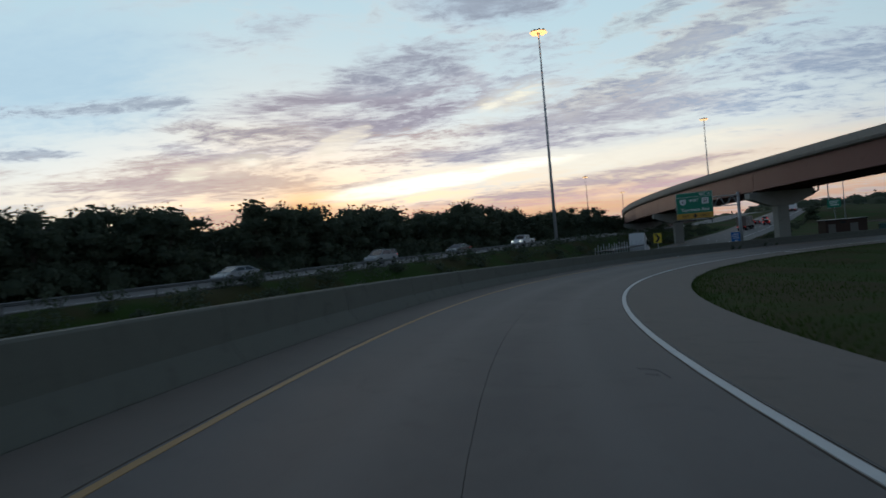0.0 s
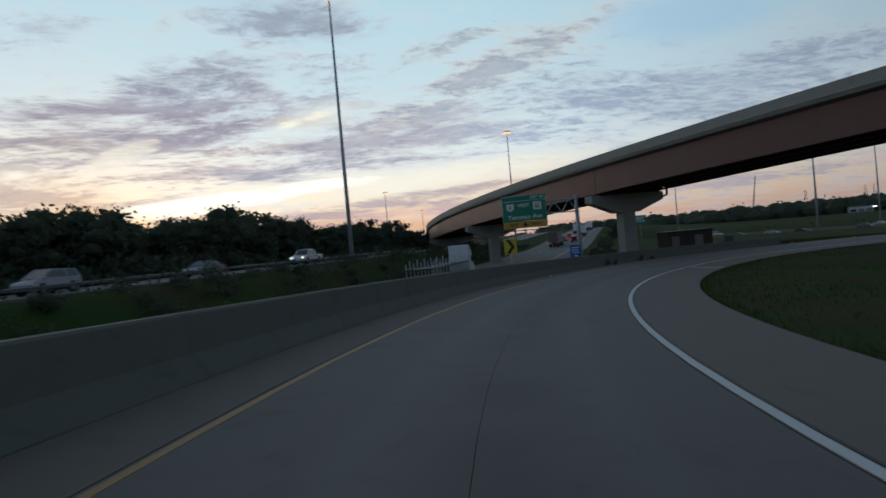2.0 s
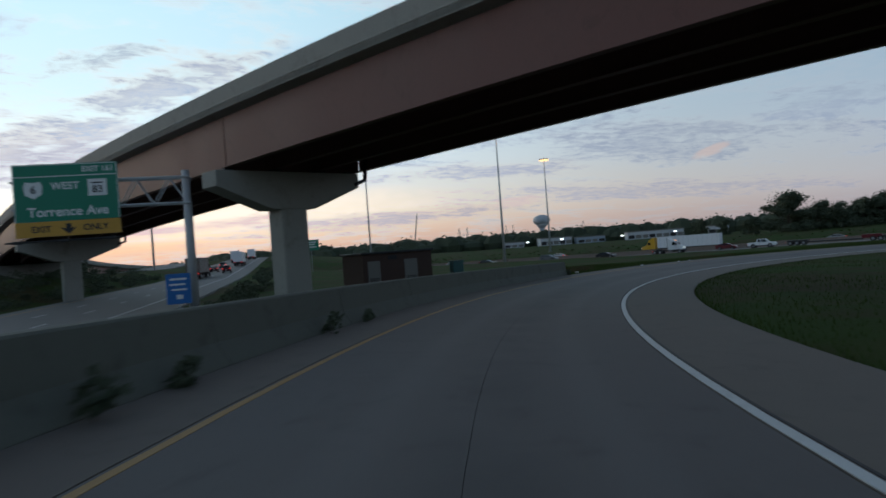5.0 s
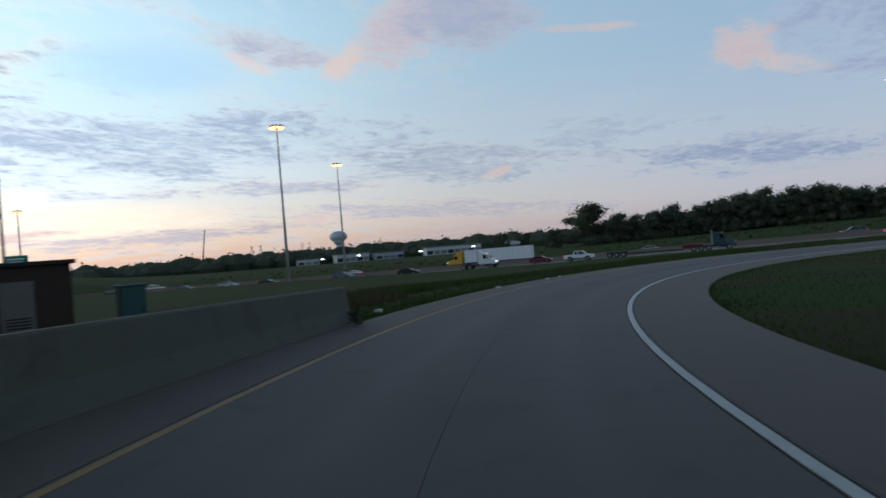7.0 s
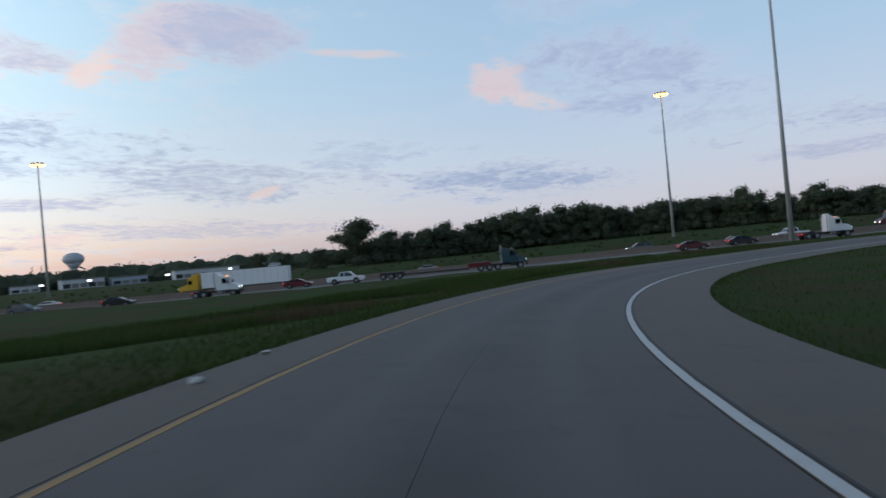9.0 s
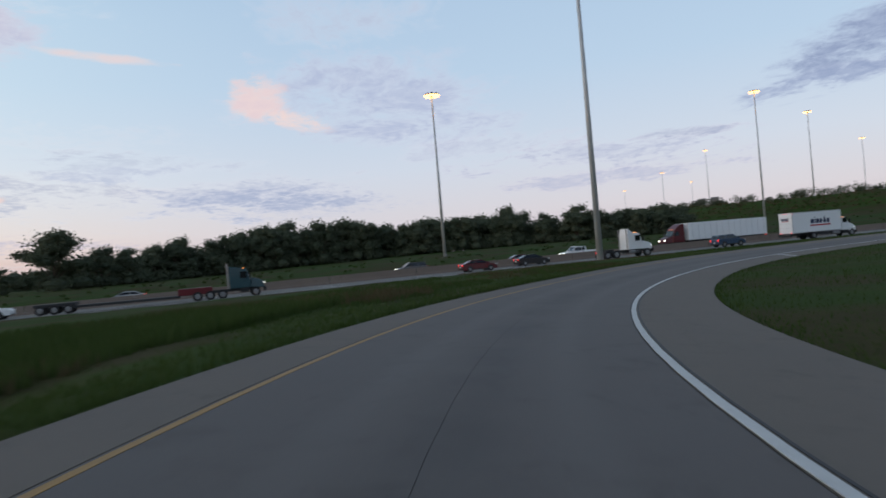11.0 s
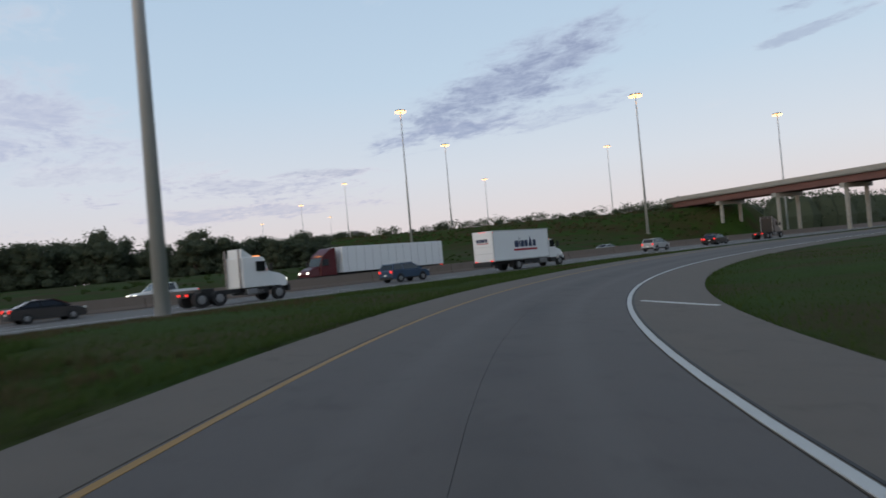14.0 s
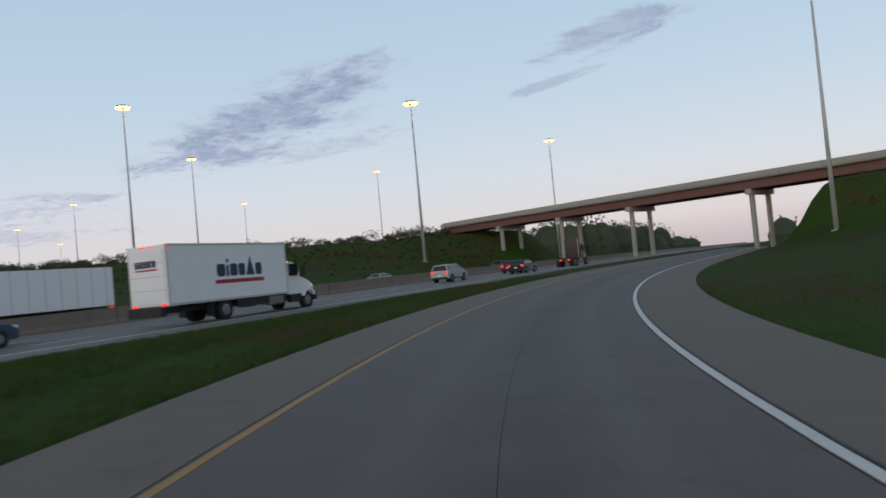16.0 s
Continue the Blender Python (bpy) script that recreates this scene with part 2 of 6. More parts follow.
    gain = k.math("ADD", 1.0, k.math("ADD", k.math("MULTIPLY", k.step(toward, 0.25, 0.95), 0.55), k.math("MULTIPLY", k.math("MULTIPLY", k.step(toward, 0.55, 0.95), k.step(up, 0.24, 0.05)), 0.25)))
    sky = k.mix(1.0, sky, k_comb(k, gain), "MULTIPLY")
    ember = Vector((math.sin(radians(-10.5)), math.cos(radians(-10.5)), 0.045)).normalized()
    spot = k.math("POWER", k.math("MAXIMUM", k.vmath("DOT_PRODUCT", way, tuple(ember)), 0.0), 1800.0)
    sky = k.mix(k.math("MULTIPLY", spot, 0.95), sky, (2.2, 1.05, 0.32, 1))
    haze = k.step(up, 0.05, 0.0)
    sky = k.mix(k.math("MULTIPLY", haze, 0.35), sky, k.mix(near_sun, srgb(188, 174, 178), srgb(222, 176, 150)))
    # below the horizon: dull ground tone
    sky = k.mix(k.step(z, 0.0, -0.03), sky, srgb(60, 62, 58))
    k.link(sky, bg.inputs[0])


def k_comb(k, v):
    n = k.t.nodes.new("ShaderNodeCombineXYZ")
    for i in range(3):
        k.put(n.inputs[i], v)
    return n.outputs[0]


build_sky()
sun = new("sun", bpy.data.lights.new("sun", "SUN"))
sun.data.energy, sun.data.angle, sun.data.color = 0.3, radians(10), (1.0, 0.72, 0.5)
sun.matrix_world = look((sun_dir.x * 50, sun_dir.y * 50, 4.0), (0, 0, 0))

# ---- materials ----


def material(name, colour, rough=0.8, metal=0.0, spread=0.25, fine=30.0, coarse=1.5, bump=0.15, tint=None, stain=0.0, coords="world", spec=0.5, worn=False):
    m = bpy.data.materials.new(name)
    m.use_nodes = True
    k = Nodes(m.node_tree)
    bsdf = m.node_tree.nodes["Principled BSDF"]
    if coords == "world":
        pos = k.add("ShaderNodeNewGeometry").outputs["Position"]
    else:
        pos = k.add("ShaderNodeTexCoord").outputs["Object"]
    c = (*colour, 1) if len(colour) == 3 else colour
    n1, n2 = k.noise(pos, fine, 6, 0.6), k.noise(pos, coarse, 5, 0.55)
    v = k.math("ADD", k.math("MULTIPLY", n1, 0.5), k.math("MULTIPLY", n2, 0.5))
    gain = k.math("ADD", 1.0 - spread, k.math("MULTIPLY", v, 2 * spread))
    col = k.mix(1.0, c, k_comb(k, gain), "MULTIPLY")
    if tint is not None:
        col = k.mix(k.step(k.noise(pos, coarse * 0.37, 4, 0.6), 0.42, 0.62), col, k.mix(1.0, (*tint, 1), k_comb(k, gain), "MULTIPLY"))
    if stain:
        col = k.mix(k.math("MULTIPLY", k.step(k.noise(pos, coarse * 2.1, 7, 0.7, 0.6), 0.52, 0.72), stain), col, (c[0] * 0.35, c[1] * 0.33, c[2] * 0.3, 1))
    if worn:
        # oil-darkened middle and polished wheel tracks of a lane
        at = k.add("ShaderNodeAttribute")
        at.attribute_name = "across"
        lat = at.outputs["Fac"]
        long_noise = k.noise(k.vmath("MULTIPLY", pos, (0.35, 0.35, 0.35)), 1.0, 5, 0.6)
        oil = k.math("MULTIPLY", k.step(k.math("ABSOLUTE", k.math("ADD", lat, 2.35)), 0.75, 0.1), k.step(long_noise, 0.3, 0.65))
        col = k.mix(k.math("MULTIPLY", oil, 0.42), col, (0.045, 0.043, 0.043, 1))
        track = k.step(k.math("ABSOLUTE", k.math("SUBTRACT", k.math("ABSOLUTE", k.math("ADD", lat, 2.35)), 1.05)), 0.4, 0.05)
        col = k.mix(k.math("MULTIPLY", track, 0.16), col, (0.2, 0.19, 0.18, 1))
    k.link(col, bsdf.inputs["Base Color"])
    k.put(bsdf.inputs["Roughness"], k.math("ADD", rough - 0.08, k.math("MULTIPLY", n2, 0.16), clamp=True))
    bsdf.inputs["Metallic"].default_value = metal
    bsdf.inputs["Specular IOR Level"].default_value = spec
    if bump:
        b = k.add("ShaderNodeBump", Strength=bump, Distance=0.02)
        k.link(n1, b.inputs["Height"])
        k.link(b.outputs[0], bsdf.inputs["Normal"])
    return m


def plain(name, colour, rough=0.5, metal=0.0, glow=0.0, alpha=None, spec=0.5, coat=0.0):
    m = bpy.data.materials.new(name)
    m.use_nodes = True
    b = m.node_tree.nodes["Principled BSDF"]
    b.inputs["Base Color"].default_value = (*colour[:3], 1)
    b.inputs["Roughness"].default_value, b.inputs["Metallic"].default_value = rough, metal
    b.inputs["Specular IOR Level"].default_value = spec
    b.inputs["Coat Weight"].default_value = coat
    if glow:
        b.inputs["Emission Color"].default_value = (*colour[:3], 1)
        b.inputs["Emission Strength"].default_value = glow
    return m


M = {}
M["lane"] = material("lane_concrete", (0.119, 0.105, 0.096), 0.75, worn=True, spread=0.22, fine=22, coarse=0.6, bump=0.2, stain=0.35)
M["shoulder"] = material("shoulder_asphalt", (0.162, 0.137, 0.113), 0.85, spread=0.28, fine=35, coarse=0.9, bump=0.3, stain=0.3)
M["freeway"] = material("freeway_concrete", (0.16, 0.152, 0.145), 0.8, spread=0.2, fine=14, coarse=0.3, bump=0.1, stain=0.3)
M["white_line"] = material("white_road_paint", (0.62, 0.62, 0.6), 0.6, spread=0.22, fine=25, coarse=3, stain=0.35)
M["yellow_line"] = material("yellow_road_paint", (0.36, 0.2, 0.045), 0.6, spread=0.25, fine=25, coarse=3, stain=0.4)
M["joint"] = plain("joint_sealant", (0.012, 0.012, 0.013), 0.6)
M["barrier"] = material("weathered_barrier_concrete", (0.116, 0.119, 0.095), 0.85, spread=0.25, fine=18, coarse=0.8, bump=0.2, stain=0.45)
M["median"] = material("brown_median_concrete", (0.19, 0.15, 0.125), 0.85, spread=0.2, fine=12, coarse=0.5, bump=0.1, stain=0.3)
M["grass"] = material("mown_grass", (0.036, 0.066, 0.013), 0.97, spread=0.6, fine=6, coarse=0.3, bump=0.7, tint=(0.054, 0.05, 0.02), spec=0.05)
M["bridge_concrete"] = material("bridge_concrete", (0.3, 0.29, 0.26), 0.85, spread=0.2, fine=8, coarse=0.4, bump=0.12, stain=0.35)
M["girder"] = material("rust_brown_painted_girder", (0.135, 0.056, 0.045), 0.6, spread=0.2, fine=6, coarse=0.35, bump=0.05, stain=0.3)
M["galv"] = material("galvanised_steel", (0.46, 0.47, 0.48), 0.55, 0.25, spread=0.15, fine=6, coarse=0.5, bump=0.0)
M["lamp_glow"] = plain("sodium_lamp", (1.0, 0.5, 0.17), 0.4, glow=3.6)
M["lamp_dim"] = plain("warming_lamp", (1.0, 0.58, 0.26), 0.4, glow=2.4)
M["white_lamp"] = plain("white_yard_lamp", (1.0, 0.93, 0.85), 0.4, glow=4.0)
M["dark_metal"] = plain("dark_metal", (0.03, 0.03, 0.033), 0.5, 0.4)

# ---- mesh helpers ----


def part(name, bm, mat, parent=None, label="", smooth=False):
    me = bpy.data.meshes.new(name)
    bm.normal_update()
    bm.to_mesh(me)
    bm.free()
    me.materials.append(mat)
    if smooth:
        me.polygons.foreach_set("use_smooth", [True] * len(me.polygons))
    ob = new(name, me)
    if parent is not None:
        ob.parent = parent
    if label:
        ob["label"] = label
    return ob


def raw(name, verts, faces, mat, parent=None, label="", smooth=False):
    me = bpy.data.meshes.new(name)
    me.from_pydata([tuple(map(float, v)) for v in verts], [], faces)
    me.update()
    me.materials.append(mat)
    if smooth:
        me.polygons.foreach_set("use_smooth", [True] * len(me.polygons))
    ob = new(name, me)
    if parent is not None:
        ob.parent = parent
    if label:
        ob["label"] = label
    return ob


def base(name, m, label, category, group="", kind=""):
    e = new(name)
    e.matrix_world = m
    return tagged(e, label, category, group, kind)


def box(bm, x0, y0, z0, x1, y1, z1, bevel=0.0, taper=(1, 1)):
    vs = []
    cx, cy = (x0 + x1) / 2, (y0 + y1) / 2
    for z, t in ((z0, (1, 1)), (z1, taper)):
        for x, y in ((x0, y0), (x1, y0), (x1, y1), (x0, y1)):
            vs.append(bm.verts.new((cx + (x - cx) * t[0], cy + (y - cy) * t[1], z)))
    fs = [bm.faces.new([vs[i] for i in q]) for q in ((3, 2, 1, 0), (4, 5, 6, 7), (0, 1, 5, 4), (1, 2, 6, 5), (2, 3, 7, 6), (3, 0, 4, 7))]
    if bevel:
        es = list({e for f in fs for e in f.edges})
        bmesh.ops.bevel(bm, geom=es, offset=bevel, segments=2, profile=0.5, affect="EDGES")
    return bm


def tube(bm, a, b, r0, r1=None, n=10, caps=True):
    a, b = Vector(a), Vector(b)
    r1 = r0 if r1 is None else r1
    q = (b - a).to_track_quat("Z", "Y")
    rings = []
    for p, r in ((a, r0), (b, r1)):
        rings.append([bm.verts.new(p + q @ Vector((r * math.cos(2 * math.pi * i / n), r * math.sin(2 * math.pi * i / n), 0))) for i in range(n)])
    for i in range(n):
        bm.faces.new((rings[0][i], rings[0][(i + 1) % n], rings[1][(i + 1) % n], rings[1][i]))
    if caps:
        bm.faces.new(rings[0][::-1]), bm.faces.new(rings[1])
    return bm


def prism(bm, outline, y0, y1, bevel=0.0, inset=0.0):
    """Extrude an outline in x, z from y0 to y1; inset draws the higher points in."""
    zs = [p[1] for p in outline]
    lo, hi = min(zs), max(zs)
    sides = []
    for y, s in ((y0, 1), (y1, -1)):
        sides.append([bm.verts.new((px, y + s * inset * (pz - lo) / max(hi - lo, 1e-6), pz)) for px, pz in outline])
    n = len(outline)
    fs = [bm.faces.new(sides[0]), bm.faces.new(sides[1][::-1])]
    for i in range(n):
        fs.append(bm.faces.new((sides[0][(i + 1) % n], sides[0][i], sides[1][i], sides[1][(i + 1) % n])))
    bmesh.ops.recalc_face_normals(bm, faces=fs)
    if bevel:
        bmesh.ops.bevel(bm, geom=list({e for f in fs for e in f.edges}), offset=bevel, segments=2, profile=0.5, affect="EDGES")
    return bm


# ---- courses of the roads ----
BANK = 0.064


class Course:
    """A road line in plan: start, heading and curvature along it, with heights at given lengths."""

    def __init__(self, start, heading, s0, bends, heights, step=1.0):
        self.s = np.arange(s0, bends[-1][0] + step / 2, step)
        bs, bk = zip(*bends)
        k = np.interp(self.s, bs, bk)
        at0 = int(round(-s0 / step))
        h = np.concatenate([[0], np.cumsum((k[1:] + k[:-1]) / 2 * step)])
        self.h = h - h[at0] + heading
        mid = (self.h[1:] + self.h[:-1]) / 2
        x = np.concatenate([[0], np.cumsum(np.sin(mid) * step)])
        y = np.concatenate([[0], np.cumsum(np.cos(mid) * step)])
        self.x, self.y = x - x[at0] + start[0], y - y[at0] + start[1]
        hs, hz = zip(*heights)
        z = np.interp(self.s, hs, hz)
        w = 15
        ker = np.hanning(2 * w + 1)
        self.z = np.convolve(np.pad(z, w, mode="reflect", reflect_type="odd"), ker / ker.sum(), "valid")

    def at(self, s, lat=0.0, dz=0.0, bank=0.0):
        x, y, z, h = (np.interp(s, self.s, a) for a in (self.x, self.y, self.z, self.h))
        return Vector((x + lat * math.cos(h), y - lat * math.sin(h), z - bank * lat + dz))

    def heading(self, s):
        return float(np.interp(s, self.s, self.h))

    def near(self, px, py):
        """Length, lateral offset (right positive) and distance of the nearest point for arrays of places."""
        s, lat = np.empty(len(px)), np.empty(len(px))
        for i in range(0, len(px), 4000):
            a, b = px[i:i + 4000, None], py[i:i + 4000, None]
            j = ((a - self.x) ** 2 + (b - self.y) ** 2).argmin(1)
            s[i:i + 4000] = j
            lat[i:i + 4000] = (a[:, 0] - self.x[j]) * np.cos(self.h[j]) - (b[:, 0] - self.y[j]) * np.sin(self.h[j])
        j = s.astype(int)
        d = np.hypot(px - self.x[j], py - self.y[j])
        return j, lat, d


# the loop ramp, along its white right-hand line
RAMP = Course((2.05, -0.08), 0.0433, -110.0,
              [(-110, 0.0070), (0, 0.00796), (40, 0.0096), (80, 0.00915), (120, 0.01087), (160, 0.01177), (200, 0.01045), (243, 0.0100), (285, 0.0045),
               (335, 0.0), (520, 0.0)],
              [(-110, 8.2), (0, 4.74), (40, 3.37), (80, 2.26), (120, 1.35), (160, 0.61), (200, -0.03), (243, -0.22), (300, 0.0), (340, 0.1), (520, 0.5)])
# the freeway seen behind the concrete wall, along its slow lane
A_DIR = radians(29.5)
ALPHA = Course((35.0, 110.0), A_DIR, -420.0, [(-420, 0.0), (900, 0.0)],
               [(-420, 2.0), (-40, 1.0), (10, 0.9), (115, 1.6), (190, 3.6), (300, 6.5), (900, 9.0)], 2.0)
# the freeway across the grass, along its near edge
BETA = Course((201.8, 55.9), radians(167.0), -235.0, [(-235, 0.0), (700, 0.0)],
              [(-235, -1.4), (-125, -1.15), (-40, -0.4), (0, -0.2), (64, 0.35), (130, 0.6), (700, 1.0)], 1.0)
# embankment that carries the crossing road over the far freeway
RIDGE = Course((304.0, -94.0), radians(62), -18.0, [(-18, 0.0), (80, 0.004), (330, 0.002)], [(-18, 10.8), (-8, 10.8), (40, 12.0), (80, 12.6), (160, 15.5), (330, 20)], 2.0)
RIDGE_W = Course((192.0, -74.0), radians(278), -6.0, [(-6, 0.0), (180, 0.0)], [(-6, 10.8), (180, 10.8)], 2.0)


def narrow(s, lat):
    """The lane narrows a little where the ramp straightens."""
    k = min(max((s - 172.0) / 32.0, 0.0), 1.0)
    wide = min(max((s - 205.0) / 35.0, 0.0), 1.0) * 0.42 if lat < -5.05 else 0.0
    return lat * (1.0 - 0.068 * k * k * (3 - 2 * k)) - wide if lat < 0 else lat


def ribbon(course, s0, s1, lats, dz=0.0, bank=0.0, step=2.0, skirt=0.3):
    """A strip along a course between the given lateral offsets, with a skirt down both sides."""
    ss = list(np.arange(s0, s1, step)) + [s1]
    verts, faces = [], []
    cols = len(lats) + 2
    for s in ss:
        row = [course.at(s, narrow(s, l) if course is RAMP else l, dz, bank) for l in lats]
        row = [row[0] - Vector((0, 0, skirt))] + row + [row[-1] - Vector((0, 0, skirt))]
        verts += row
    for i in range(len(ss) - 1):
        for j in range(cols - 1):
            a = i * cols + j
            faces.append((a, a + 1, a + cols + 1, a + cols))
    # ends
    faces.append(tuple(range(cols))[::-1])
    faces.append(tuple(range((len(ss) - 1) * cols, len(ss) * cols)))
    return verts, [f[::-1] for f in faces]


def profile_run(course, s0, s1, outline, dz=0.0, bank=0.0, step=2.0):
    """Sweep a closed outline of (lateral, height) along a course."""
    ss = list(np.arange(s0, s1 - 0.01, step)) + [s1]
    n = len(outline)
    verts, faces = [], []
    for s in ss:
        for l, h in outline:
            verts.append(course.at(s, l, dz + h, bank))
    for i in range(len(ss) - 1):
        for j in range(n):
            a, b = i * n + j, i * n + (j + 1) % n
            faces.append((a, b, b + n, a + n))
    faces.append(tuple(range(n))[::-1])
    faces.append(tuple(range((len(ss) - 1) * n, len(ss) * n)))
    return verts, faces


# ---- ground: one sheet to the horizon ----


def ground_height(px, py):
    px, py = np.asarray(px, float).ravel(), np.asarray(py, float).ravel()
    total, weight = np.zeros(len(px)), np.zeros(len(px))
    lowest = np.full(len(px), 1e9)

    def feed(d, z, soft=1.0, power=2.6, gain=1.0):
        nonlocal total, weight
        w = gain / (d + soft) ** power
        total += w * z
        weight += w

    def strip(c, lo, hi, zfun, sink, cap=(None, None), gain=1.0):
        j, lat, d = c.near(px, py)
        over = np.maximum(np.maximum(lat - hi, lo - lat), 0)
        side = np.clip(lat, lo, hi)
        along = np.sqrt(np.maximum(d ** 2 - lat ** 2, 0))
        dist = np.hypot(over, along)
        z = zfun(j, side)
        feed(dist, z - 0.04, 0.6, gain=gain)
        inside = (over <= 0.02) & (along < 2.5)
        lowest[inside] = np.minimum(lowest[inside], (z - sink)[inside])

    strip(RAMP, -6.3, 2.6, lambda j, l: RAMP.z[j] - BANK * l, 0.12)
    strip(ALPHA, -11.5, 6.0, lambda j, l: ALPHA.z[j], 0.2)
    strip(ALPHA, -36.5, -22.0, lambda j, l: np.maximum(4.2, ALPHA.z[j]), 0.2)
    strip(BETA, -34.5, 0.0, lambda j, l: BETA.z[j], 0.2)
    strip(RIDGE, -5.0, 5.0, lambda j, l: RIDGE.z[j], 0.1, gain=2.5)
    strip(RIDGE_W, -5.0, 5.0, lambda j, l: RIDGE_W.z[j], 0.1, gain=0.8)
    for bx, by, bz, soft, gain in ((167, 203, 0.0, 25, 60), (110, 60, 0.2, 18, 30), (60, 50, 1.4, 18, 22), (282, 176, 1.2, 30, 60), (75, 150, 0.6, 14, 15),
                                   (150, 150, -0.6, 15, 15), (120, 114.5, -0.25, 2.5, 6), (340, 60, 3.0, 30, 80), (66, 120, 0.9, 8, 10)):
        feed(np.hypot(px - bx, py - by), bz, soft, gain=gain)
    feed(np.full(len(px), 90.0), 0.6, 1.0, gain=1.0)
    z = total / weight
    far = np.clip((np.hypot(px - 120, py - 80) - 500) / 1200, 0, 1)
    z = z * (1 - far) + 1.0 * far
    return np.where(lowest < 1e8, np.minimum(z, lowest), z)


def grid_lines(lo, hi, step):
    inner = list(np.arange(lo, hi + step / 2, step))
    grow, a, b = step, [], []
    p, q = lo, hi
    while p > -3400:
        grow *= 1.16
        p -= grow
        q += grow
        a.append(p), b.append(q)
    return np.array(a[::-1] + inner + b)


def build_ground():
    gx, gy = grid_lines(-30, 330, 2.0), grid_lines(-110, 230, 2.0)
    X, Y = np.meshgrid(gx, gy)
    Z = ground_height(X, Y).reshape(X.shape)
    rough = np.array([noise.noise((float(a) * 0.13, float(b) * 0.13, 0)) for a, b in zip(X.ravel(), Y.ravel())]).reshape(X.shape)
    j, lat, d = RAMP.near(X.ravel(), Y.ravel())
    off = np.maximum(np.maximum(lat - 3.5, -7.5 - lat), 0).reshape(X.shape)
    Z = Z + rough * 0.18 * np.clip(off / 6, 0, 1)
    nx = len(gx)
    verts = np.stack([X.ravel(), Y.ravel(), Z.ravel()], 1)
    faces = [(r * nx + c, r * nx + c + 1, (r + 1) * nx + c + 1, (r + 1) * nx + c) for r in range(len(gy) - 1) for c in range(nx - 1)]
    g = raw("ground", verts, faces, M["grass"], smooth=True)
    return tagged(g, "rough green roadside grass with dry brown patches", "ground", kind="structure")


ground = build_ground()


def ground_at(x, y):
    return float(ground_height([x], [y])[0])


# ---- the ramp ----
ramp = base("road", pose(0, 0, 0), "single-lane concrete loop ramp, banked, with worn edge lines", "road", kind="structure")


def ramp_piece(name, s0, s1, lats, dz, mat, label="", skirt=0.3, step=2.0):
    v, f = ribbon(RAMP, s0, s1, lats, dz, BANK, step, skirt)
    o = raw(name, v, f, mat, ramp, label)
    across = [lats[0], *lats, lats[-1]] * (len(v) // (len(lats) + 2))
    o.data.attributes.new("across", "FLOAT", "POINT").data.foreach_set("value", across)
    return o


ramp_piece("lane_slab", -105, 420, [-4.99, -4.2, -3.4, -2.5025], 0.0, M["lane"], "worn grey concrete lane half")
ramp_piece("lane_slab", -105, 420, [-2.4975, -1.7, -0.8, 0.02], 0.0, M["lane"], "worn grey concrete lane half")
ramp_piece("joint_bed", -105, 420, [-5.1, 0.3], -0.02, M["joint"], "dark sealed joint")
ramp_piece("shoulder", -105, 420, [-6.12, -5.02], -0.004, M["shoulder"], "narrow dark inner shoulder")
ramp_piece("shoulder", -105, 420, [0.05, 2.55], -0.004, M["shoulder"], "dark outer shoulder")
ramp_piece("edge_line", -105, 420, [-4.95, -4.86], 0.004, M["yellow_line"], "worn yellow painted line", 0.01)
ramp_piece("edge_line", -105, 420, [0.06, 0.18], 0.006, M["white_line"], "worn white painted line", 0.012)
ramp_piece("joint_seal", -105, 420, [0.215, 0.25], 0.002, M["joint"], "dark sealed joint", 0.01)
ramp_piece("hash_mark", 82.0, 82.3, [0.45, 2.5], 0.004, M["white_line"], "thin white line across the shoulder", 0.008, 0.3)


def painted_bar(name, ends, width, mat, label, dz=0.006):
    """A thin bar of paint or sealant on the ramp between two places (length, offset)."""
    a, b = (RAMP.at(e[0], e[1], dz, BANK) for e in ends)
    side = (b - a).cross(Vector((0, 0, 1))).normalized() * width / 2
    low = Vector((0, 0, 0.012))
    vs = [a - side, a + side, b + side, b - side]
    raw(name, vs + [q - low for q in vs], [(3, 2, 1, 0), (4, 5, 6, 7), (0, 1, 5, 4), (1, 2, 6, 5), (2, 3, 7, 6), (3, 0, 4, 7)], mat, ramp, label)


painted_bar("hash_mark", ((232.1, 0.45), (230.2, 2.3)), 0.2, M["white_line"], "thin white line across the shoulder")
for ends in (((9.25, -0.62), (9.1, -0.4)), ((9.1, -0.4), (8.55, -0.36)), ((8.8, -0.6), (8.72, -0.45))):
    painted_bar("crack_seal", ends, 0.022, M["joint"], "short dark sealed crack")

# ---- concrete wall along the ramp ----
wall = base("barrier_wall", pose(0, 0, 0), "weathered concrete safety barrier beside the ramp", "barrier", kind="structure")
WALL_END = 124.0
shape = [(-6.15, 0.0), (-6.20, 0.08), (-6.36, 0.30), (-6.42, 0.80), (-6.45, 0.83), (-6.58, 0.83), (-6.61, 0.80), (-6.66, 0.30), (-6.82, 0.08), (-6.85, -0.3), (-6.15, -0.3)]
s = WALL_END
while s > -84:
    v, f = profile_run(RAMP, s - 5.98, s, shape, 0.0, BANK, 3.0)
    raw("barrier_segment", v, f, M["barrier"], wall)
    s -= 6.0

# ---- the two freeways ----
freeway_a = base("road", pose(0, 0, 0), "concrete freeway that climbs away under the flyover", "road", kind="structure")


